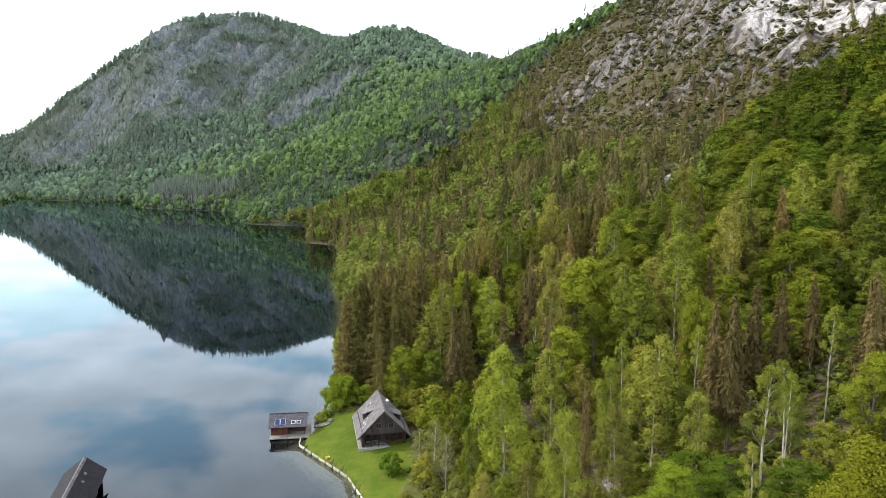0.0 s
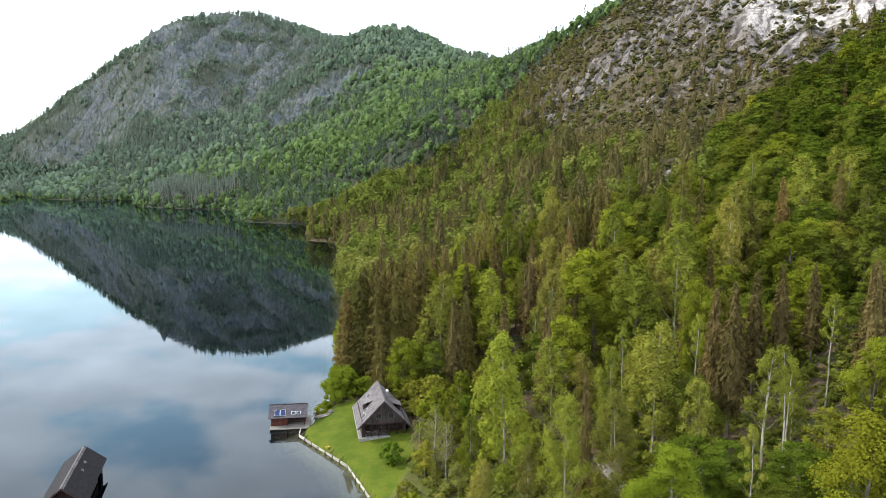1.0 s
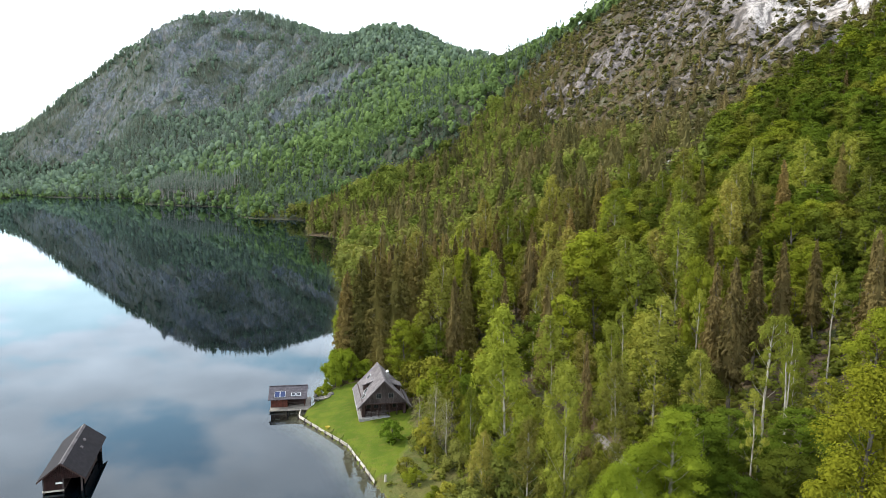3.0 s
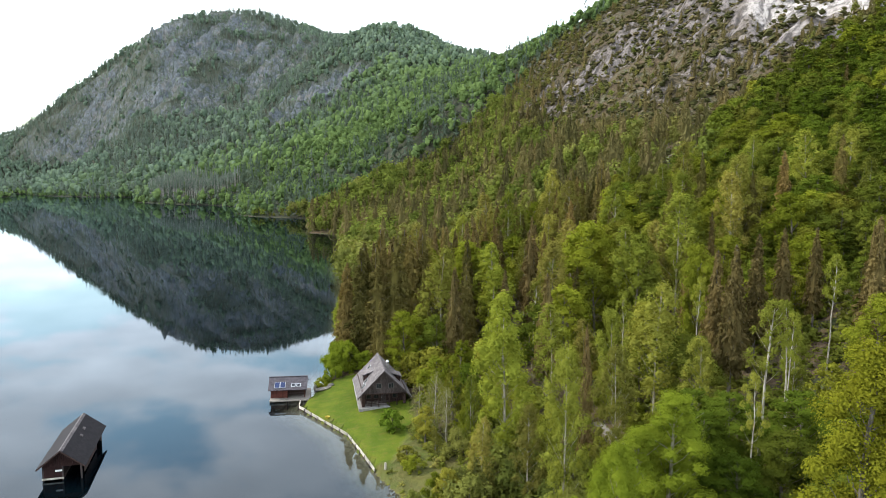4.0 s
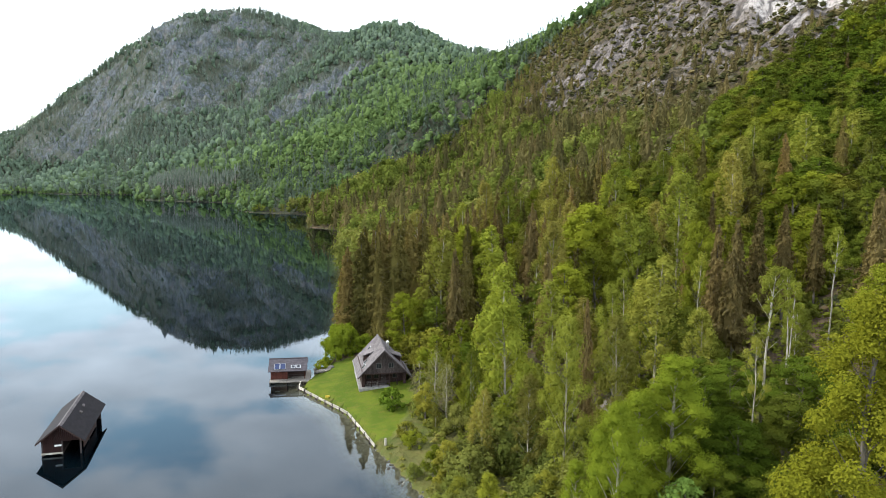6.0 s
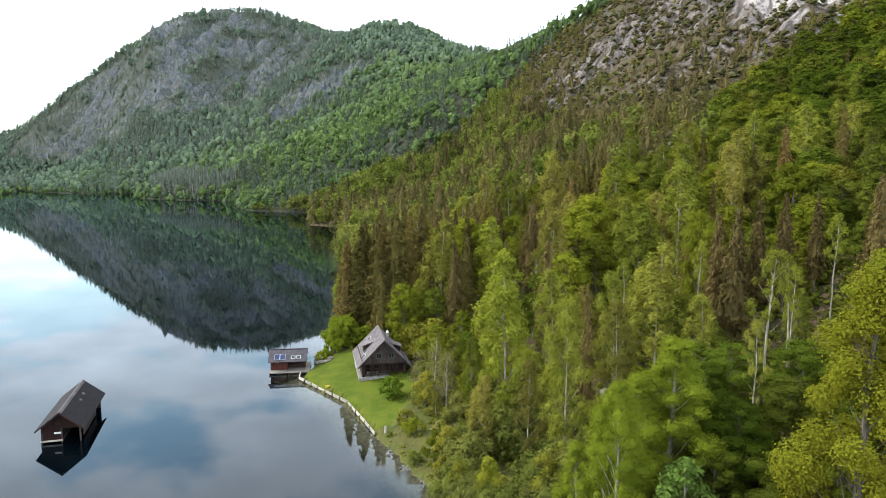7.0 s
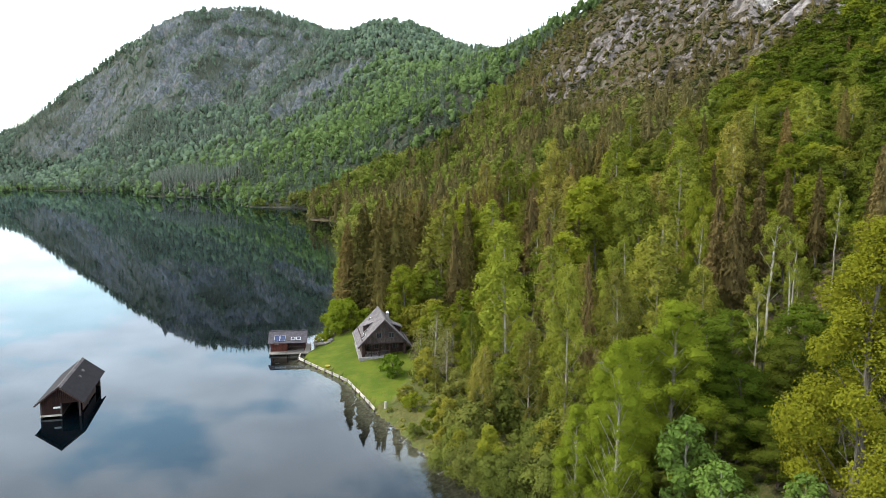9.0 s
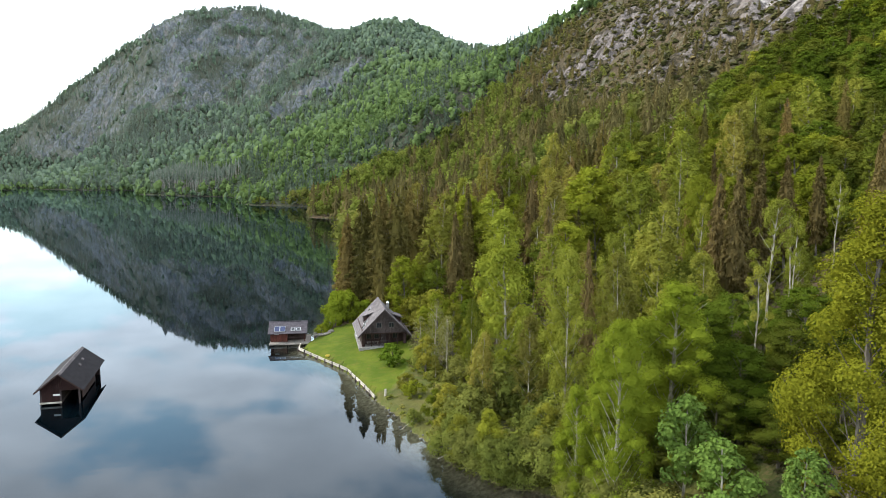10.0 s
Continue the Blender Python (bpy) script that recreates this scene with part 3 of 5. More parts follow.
def clump(seed, lobes=3, cards=6, leaf=0.085, lobe=0.24, wide=0.16, core=1.0, rough=False):
    """A small round-headed tree one metre high: lumpy lobes with leafy rims."""
    r = np.random.RandomState(seed)
    pieces = []
    for k in range(lobes):
        c = np.array([0, 0, 0.98 - lobe * 1.35]) if k == 0 else np.array([r.uniform(-wide, wide), r.uniform(-wide, wide), r.uniform(0.28, 0.95 - lobe * 1.5)])
        s = r.uniform(0.85, 1.12) * lobe
        bv, bf = (OCT_V, OCT_F) if rough else (ICO_V, ICO_F)
        v = (bv @ np.array(Euler(r.rand(3) * 6).to_matrix())) * (r.uniform(0.72, 1.2, (len(bv), 1)) * s * core)
        pieces.append((v * np.array([1, 1, 1.2]) + c, bf))
        m = cards // lobes
        n = unit(r.randn(m, 3) + np.array([0, 0, 0.35]))
        cv, cf = leaf_cards(c + n * s * np.array([1.1, 1.1, 1.25]), n, leaf, 0.6, r, 0.6)
        pieces.append((cv, np.concatenate([cf[:, [0, 1, 2]], cf[:, [0, 2, 3]]])))
    return join(pieces)


def forest(name, protos, spots, material, label, category):
    """Very many trees in one sheet of stuff. spots: rows of x, y, z, scale, turn, tint, which."""
    vs, fs, ts, o = [], [], [], 0
    for k, (pv, pf) in enumerate(protos):
        s = spots[spots[:, 6] == k]
        if not len(s):
            continue
        c, n = np.cos(s[:, 4])[:, None], np.sin(s[:, 4])[:, None]
        x = (pv[None, :, 0] * c - pv[None, :, 1] * n) * s[:, 3:4] + s[:, 0:1]
        y = (pv[None, :, 0] * n + pv[None, :, 1] * c) * s[:, 3:4] + s[:, 1:2]
        z = pv[None, :, 2] * s[:, 3:4] + s[:, 2:3]
        vs.append(np.stack([x, y, z], -1).reshape(-1, 3))
        fs.append((pf[None] + (np.arange(len(s)) * len(pv))[:, None, None]).reshape(-1, pf.shape[1]) + o)
        ts.append(np.repeat(s[:, 5], len(pv)))
        o += len(s) * len(pv)
    ob = mesh_object(name, np.concatenate(vs), np.concatenate(fs), material)
    paint(ob, "tint", np.concatenate(ts))
    return tagged(ob, label, category, kind="stuff")


def scatter(x0, x1, y0, y1, step, r):
    x, y = np.meshgrid(np.arange(x0, x1, step), np.arange(y0, y1, step))
    x = x.ravel() + (r.rand(x.size) - 0.5) * step * 0.95
    y = y.ravel() + (r.rand(y.size) - 0.5) * step * 0.95
    return x, y


def hidden(x, y):
    """Ground behind the near shoulder of the mountain."""
    return (y > 690) & (x > 0.15 * y + 6) | (x > 330)


def slide(x, y):
    """The small bare rock fall in the wood, and the gap below it."""
    return (np.hypot(x - 80, (y - 250) * 0.8) < 9) | ((np.abs(x - 0.316 * y) < 5) & (y > 212) & (y < 250))


def rows_of(x, y, z, h, tint, kinds, r):
    n = len(x)
    return np.stack([x, y, z - 0.4, h, r.rand(n) * 6.283, tint, r.randint(0, kinds, n)], 1)


def trail_x(y):
    """The middle line of the gravel forest trail."""
    return np.interp(y, [70, 88.4, 91.6, 95.4, 101, 109, 118], [26.0, 23.4, 22.9, 22.2, 20.7, 18.2, 14.5])


def build_woods():
    r = np.random.RandomState(21)
    crowns = lambda maker, scale=1.0: (lambda vf: (vf[0] / scale, vf[1]))(maker[1])
    leafy = [clump(40 + k) for k in range(6)]
    fuller = [clump(30 + k, 5, 20, 0.085, 0.2, 0.19, 0.74) for k in range(6)]
    needle = [small_conifer(26, 0.13, 50 + k, 0.36) for k in range(3)]
    mid_leafy = [clump(60 + k, 9, 108, 0.046, 0.155, 0.21, 0.55) for k in range(6)]
    near_leafy = [clump(66 + k, 12, 324, 0.034, 0.14, 0.22, 0.5) for k in range(6)]
    mid_needle = [small_conifer(250, 0.056, 70 + k, 0.48, 0.24) for k in range(5)] + [small_conifer(110, 0.08, 75 + k, 0.46, 0.22) for k in range(5)]

    # far slopes across the lake
    x, y = scatter(-1500, 330, 430, 2080, 8.2, r)
    d = shore_distance(x, y)
    z, rock = land(x, y)
    out = np.stack([x, y], 1) / np.hypot(x, y)[:, None] * 14
    tilt = (land(x + out[:, 0], y + out[:, 1])[0] - z) / 14
    keep = (d > 1.5) & ((tilt > 0.02 + 0.1 * smooth(1000, 1600, y)) | (d < 60)) & ((rock < 0.36 + 0.7 * r.rand(len(x))) | (x > 0.1 * y) & (x < 0.215 * y) & (y < 720)) & ~hidden(x, y) & (np.hypot(x, y) > 640) & ~((d > 12) & (d < 64) & (x > -402) & (x < -253) & (y > 858) & (y < 1012) & (r.rand(len(x)) < 0.75))
    x, y, z, d, rock = x[keep], y[keep], z[keep], d[keep], rock[keep]
    patch = fbm(x / 90 + 40, y / 90, 3)
    crest = smooth(25, 120, z) * smooth(-150, -330, x + 0.1 * (y - 1200))
    con = r.rand(len(x)) < np.clip(0.2 + 1.8 * (patch - 0.5) + 0.5 * crest + 0.55 * (rock > 0.1) + 0.3 * smooth(70, 20, d), 0.06, 0.94)
    h = np.where(con, 19, 15) * (0.55 + 0.75 * r.rand(len(x))) * (1 - 0.3 * (rock > 0.12))
    # tint grows with distance, drawing the leaves towards their painted haze
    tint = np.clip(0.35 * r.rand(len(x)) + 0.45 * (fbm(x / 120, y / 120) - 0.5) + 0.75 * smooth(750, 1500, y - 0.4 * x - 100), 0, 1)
    for sel, protos, name, mat, label in ((~con, leafy + fuller, "far_broadleaf_wood", M_HAZEDLEAF, "fresh green broadleaf forest on the far slopes"),
                                          (con, needle, "far_conifer_wood", M_HAZEDNEEDLE, "dark spruce forest on the far slopes")):
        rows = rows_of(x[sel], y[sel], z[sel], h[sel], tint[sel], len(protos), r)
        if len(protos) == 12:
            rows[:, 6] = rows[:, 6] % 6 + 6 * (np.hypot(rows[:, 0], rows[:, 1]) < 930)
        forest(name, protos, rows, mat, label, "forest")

    # bushes and low trees at the far water's edge
    x, y = scatter(-820, -20, 230, 1230, 4.6, r)
    d = shore_distance(x, y)
    keep = (d > -0.8) & (d < 9) & (r.rand(len(x)) < 0.8)
    x, y = x[keep], y[keep]
    h, tint, z = 3 + 9 * r.rand(len(x)) ** 1.7, 0.75 * r.rand(len(x)), land(x, y)[0] - 0.5
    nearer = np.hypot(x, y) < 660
    for sel, protos, mat, label in ((~nearer, leafy, M_HAZEDLEAF, "pale green thicket along the far shore"), (nearer, mid_leafy, M_HILLLEAF, "olive green thicket along the shore")):
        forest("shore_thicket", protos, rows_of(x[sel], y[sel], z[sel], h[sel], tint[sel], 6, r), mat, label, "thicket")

    # stand of bare-stemmed trees by the far shore
    x, y = scatter(-400, -255, 860, 1010, 5.5, r)
    d = shore_distance(x, y)
    keep = (d > 14) & (d < 62)
    x, y = x[keep], y[keep]
    z = land(x, y)[0]
    pole = tube([(0, 0, -0.05), (0.004, 0, 0.5), (0, 0.004, 1.0)], [0.016, 0.013, 0.006], 4)
    h = 21 + 6 * r.rand(len(x))
    forest("bare_stems", [pole], rows_of(x, y, z, h, r.rand(len(x)), 1, r), M_GREYSTEM, "stand of tall grey bare stems", "trees")
    forest("stem_crowns", needle, rows_of(x, y, z + 0.55 * h, 0.48 * h, 0.6 + 0.4 * r.rand(len(x)), 3, r), M_HAZEDNEEDLE, "short dark crowns on tall bare stems", "trees")

    # the hillside on this shore
    x, y = scatter(-160, 330, 190, 760, 6.0, r)
    d = shore_distance(x, y)
    z, rock = land(x, y)
    crag = smooth(-10, 40, x - (56 - (y - 300) * 0.06)) * smooth(238, 280, y) * smooth(690, 600, y) * smooth(42, 62, z) * (1 - shoulder(x, y))
    keep = (d > 1) & (np.hypot(x, y) <= 640) & (np.hypot(x, y) > 205) & ~hidden(x, y) & (r.rand(len(x)) > crag * (0.3 + 0.52 * smooth(85, 120, z)) * (1 - smooth(410, 470, y) * smooth(0.215, 0.175, x / y))) & ~slide(x, y)
    x, y, z, d, crag = x[keep], y[keep], z[keep], d[keep], crag[keep]
    beeches = shoulder(x, y) > 0.4
    x, y, z, d, crag = (q[~beeches] for q in (x, y, z, d, crag))
    brown = smooth(430, 300, y) * smooth(-30, -5, x + 0.1 * (y - 200)) * (1 - shoulder(x, y))
    share = np.clip(0.12 + 1.6 * (fbm(x / 60 + 40, y / 60, 3) - 0.5) + 0.52 * brown + 0.5 * crag, 0.04, 0.9)
    con = r.rand(len(x)) < share
    h = np.where(con, 18.5, 15) * (0.65 + 0.6 * r.rand(len(x))) * (1 - 0.62 * crag)
    tint = np.clip(0.6 * r.rand(len(x)) + 0.9 * (fbm(x / 70, y / 70) - 0.35) + 0.3 * crag, 0, 1)
    for sel, protos, name, mat, label in ((~con, mid_leafy + near_leafy, "hillside_broadleaf_wood", M_HILLLEAF, "spring green broadleaf wood on the hillside"),
                                          (con, mid_needle, "hillside_conifer_wood", M_HILLNEEDLE, "brownish spruce wood on the hillside")):
        rows = rows_of(x[sel], y[sel], z[sel], h[sel], tint[sel], len(protos), r)
        if len(protos) == 12:
            rows[:, 6] = rows[:, 6] % 6 + 6 * (np.hypot(rows[:, 0], rows[:, 1]) < 310)
        if len(protos) == 10:
            rows[:, 6] = rows[:, 6] % 5 + 5 * (np.hypot(rows[:, 0], rows[:, 1]) > 350)
        forest(name, protos, rows, mat, label, "forest")

    # scrub on the crags
    x, y = scatter(40, 330, 235, 720, 2.8, r)
    z, rock = land(x, y)
    keep = (rock > 0.04) & (fbm(x / 13, y / 13, 3) + 0.16 * (r.rand(len(x)) - 0.5) > 0.41 + 0.11 * (rock > 0.7) - 0.07 * (rock < 0.28)) & ~hidden(x, y) & (x < 0.66 * y)
    x, y, z = x[keep], y[keep], z[keep]
    bush = [(lambda q: (q[0] * np.array([1.7, 1.7, 0.8]) - np.array([0, 0, 0.12]), q[1]))(clump(80 + k, 2, 8, 0.1, rough=True)) for k in range(3)]
    forest("crag_scrub", bush, rows_of(x, y, z, 1.5 + 4.2 * r.rand(len(x)) ** 1.8, r.rand(len(x)), 3, r), M_SCRUB, "dark dwarf pine scrub on the crags", "scrub")

    # undergrowth of the lakeside wood and the bank
    bush = [(lambda q: (q[0] * np.array([1.5, 1.5, 0.95]) - np.array([0, 0, 0.15]), q[1]))(clump(90 + k, 5, 50, 0.07, 0.2, 0.24, 0.6)) for k in range(5)]
    x, y = scatter(-12, 95, 45, 150, 1.8, r)
    d = shore_distance(x, y)
    keep = (d > -0.3) & ~in_lawn(x, y) & (x < 0.7 * y + 8) & ((r.rand(len(x)) < 0.85) | (d < 12)) & ~((x > -17) & (x < -3) & (y > 112) & (y < 131))
    keep &= np.abs(x - trail_x(y)) > 1.9
    x, y, d = x[keep], y[keep], d[keep]
    forest("undergrowth", bush, rows_of(x, y, land(x, y)[0], (1.1 + 2.6 * r.rand(len(x)) ** 1.6) * (1 - 0.6 * smooth(9, 5, d) * (y > 76)), 0.7 * r.rand(len(x)) + 0.3 * (d < 7), 5, r), M_UNDER,
           "low green bushes and saplings under the trees", "undergrowth")


build_woods()

TREE_KINDS = {
    # name: (full height, maker (seed, share of leaves, their size), leaves, bark, label, variants)
    "beech_tree": (18, lambda s, q, l: broadleaf(18, 9.4, 0.12, 8500 * q, 0.15 * l, 100 + s, 30, core=0.66), M_BEECH, M_BARK, "fresh green beech with layered leafy sprays", 4),
    "green_beech_tree": (18, lambda s, q, l: broadleaf(18, 9.6, 0.12, 8500 * q, 0.15 * l, 105 + s, 30, core=0.66, flat=0.7), M_GREENBEECH, M_BARK, "deep green beech in dense leaf", 3),
    "dark_beech_tree": (18, lambda s, q, l: broadleaf(18, 9.4, 0.1, 8500 * q, 0.15 * l, 110 + s, 30, core=0.66, flat=0.65), M_SHADEDBEECH, M_BARK, "beech with dense layered sprays, shade put into its dark green leaves", 3),
    "maple_tree": (16, lambda s, q, l: broadleaf(16, 5.8, 0.03, 20000 * q, 0.088 * l, 123 + s, 34, core=0.6, flat=0.95, lobe=1.08, twigs=3, taper=0.75), M_YELLOW, M_BARK, "yellow-green maple in young leaf", 1),
    "birch_tree": (22, lambda s, q, l: broadleaf(22, 6.0, 0.2, 7500 * q, 0.12 * l, 140 + s, 30, 0.28, 0.35, core=0.5, flat=1.25, hang=0.5), M_BIRCH, M_PALEBARK, "slim pale-barked birch with light green leaves", 4),
    "bright_birch_tree": (22, lambda s, q, l: broadleaf(22, 5.4, 0.22, 8500 * q, 0.12 * l, 149 + s, 34, 0.3, 0.25, core=0.64, flat=1.2, hang=0.35), M_BRIGHT, M_PALEBARK, "tall bright yellow-green birch with pale trunk", 2),
    "ash_tree": (22, lambda s, q, l: broadleaf(22, 8.6, 0.06, 15000 * q, 0.115 * l, 150 + s, 42, core=0.66, lobe=0.95, twigs=8, taper=0.4), M_ASH, M_PALEBARK, "bright fresh green ash in full young leaf", 3),
    "sapling": (10, lambda s, q, l: broadleaf(10, 3.4, 0.35, 1500 * q, 0.2 * l, 220 + s, 12, 0.5, 0.4, core=0.35, lobe=1.3), M_SAPLING, M_PALEBARK, "slender sapling with large blue-green leaves", 2),
    "spruce_tree": (26, lambda s, q, l: conifer(26, 8.4, 0.03, 6800 * q, 0.48 * l, 160 + s), M_SPRUCE, M_BARK, "tall brownish green spruce with sagging boughs", 3),
    "brown_spruce_tree": (22, lambda s, q, l: conifer(22, 6.0, 0.22, 4600 * q, 0.44 * l, 170 + s, 0.5, 0.45), M_BROWNSPRUCE, M_BARK, "ailing spruce with brown needles", 3),
    "thin_spruce_tree": (22, lambda s, q, l: conifer(22, 4.6, 0.3, 2400 * q, 0.4 * l, 180 + s, 0.3, 0.6), M_SPRUCE, M_BARK, "thin spruce with bare lower trunk", 2),
    "bare_pale_tree": (21, lambda s, q, l: broadleaf(21, 3.6, 0.6, 2000 * q, 0.12 * l, 190 + s, 13, 0.42, 0.5, core=0.3, flat=1.1, hang=0.3), M_BIRCH, M_PALEBARK, "tall pale trunk with few leaves", 2),
    "grey_tree": (11, lambda s, q, l: broadleaf(11, 4.4, 0.15, 1500 * q, 0.1 * l, 230 + s, 18, 0.5, 0.5, flat=1.2, hang=0.3, twigs=10), M_GREYLEAF, M_PALEBARK, "grey-green tree with hardly a leaf out", 2),
    "young_tree": (8, lambda s, q, l: broadleaf(8, 4.6, 0.04, 2600 * q, 0.12 * l, 210 + s, 18, core=0.68, flat=0.95, hang=0.2), M_BEECH, M_BARK, "young bushy broadleaf tree", 3),
    "willow_bush": (4, lambda s, q, l: broadleaf(4, 4.8, 0.0, 2600 * q, 0.12 * l, 240 + s, 18, core=0.6, flat=1.1, hang=0.45), M_WILLOW, M_BARK, "olive green willow bush hanging over the bank", 3),
    "lakeside_bush": (5, lambda s, q, l: broadleaf(5, 5.0, 0.0, 4200 * q, 0.12 * l, 250 + s, 22, core=0.75), M_ASH, M_BARK, "tall bright green bush beside the lake", 2),
    "garden_shrub": (3.6, lambda s, q, l: broadleaf(3.6, 3.4, 0.0, 2400 * q, 0.11 * l, 205 + s, 16, core=0.85), M_DARKASH, M_BARK, "round bright green shrub on the lawn", 1),
    "shrub": (3.6, lambda s, q, l: broadleaf(3.6, 4.4, 0.0, 1800 * q, 0.12 * l, 200 + s, 14, core=0.6), M_BEECH, M_BARK, "round bright green shrub", 3),
}
PROTO = {}


def prototype(kind, k, coarse):
    _, make, leaf, bark, _, _ = TREE_KINDS[kind]
    key = kind, k, coarse
    if key not in PROTO:
        shares = ((2.0, 0.6), (1.4, 0.72), (0.8, 0.88), (0.3, 1.4)) if "spruce" in kind else ((2.0, 0.62), (1.0, 0.9), (0.55, 1.12), (0.22, 1.75))
        wood, crown = make(k, *shares[coarse])
        PROTO[key] = [bpy.data.meshes.new(n) for n in ("trunk", "crown")]
        for me, (v, f), m in zip(PROTO[key], (wood, crown), (bark, leaf)):
            me.from_pydata(v.tolist(), [], f.tolist())
            me.materials.append(m)
    return PROTO[key]


def plant(kind, x, y, h=None, turn=None, label="", r=random.Random(3), wide=None):
    """One tree with its own trunk and crown, rooted in the ground. wide: its breadth against the kind's own."""
    full, _, _, _, text, variants = TREE_KINDS[kind]
    trunk_me, crown_me = prototype(kind, r.randrange(variants), 0 if y < 76 else 1 if y < 104 or kind in ("spruce_tree", "shrub", "garden_shrub", "lakeside_bush") and y < 160 else 2 if y < 212 else 3)
    s = (h or full * (0.75 + 0.4 * r.random())) / full
    w = s * (wide or 0.9 + 0.25 * r.random())
    tree = new(kind)
    tree.matrix_basis = pose(x, y, height(x, y) - 0.15, 0, 0, r.uniform(0, 360) if turn is None else turn) @ Matrix.Diagonal((w, w, s, 1))
    for n, me in (("trunk", trunk_me), ("crown", crown_me)):
        o = new(n, me)
        o.parent = tree
    return tagged(tree, label or text, "shrub" if "shrub" in kind or "bush" in kind else "tree", "trees of the lakeside wood")


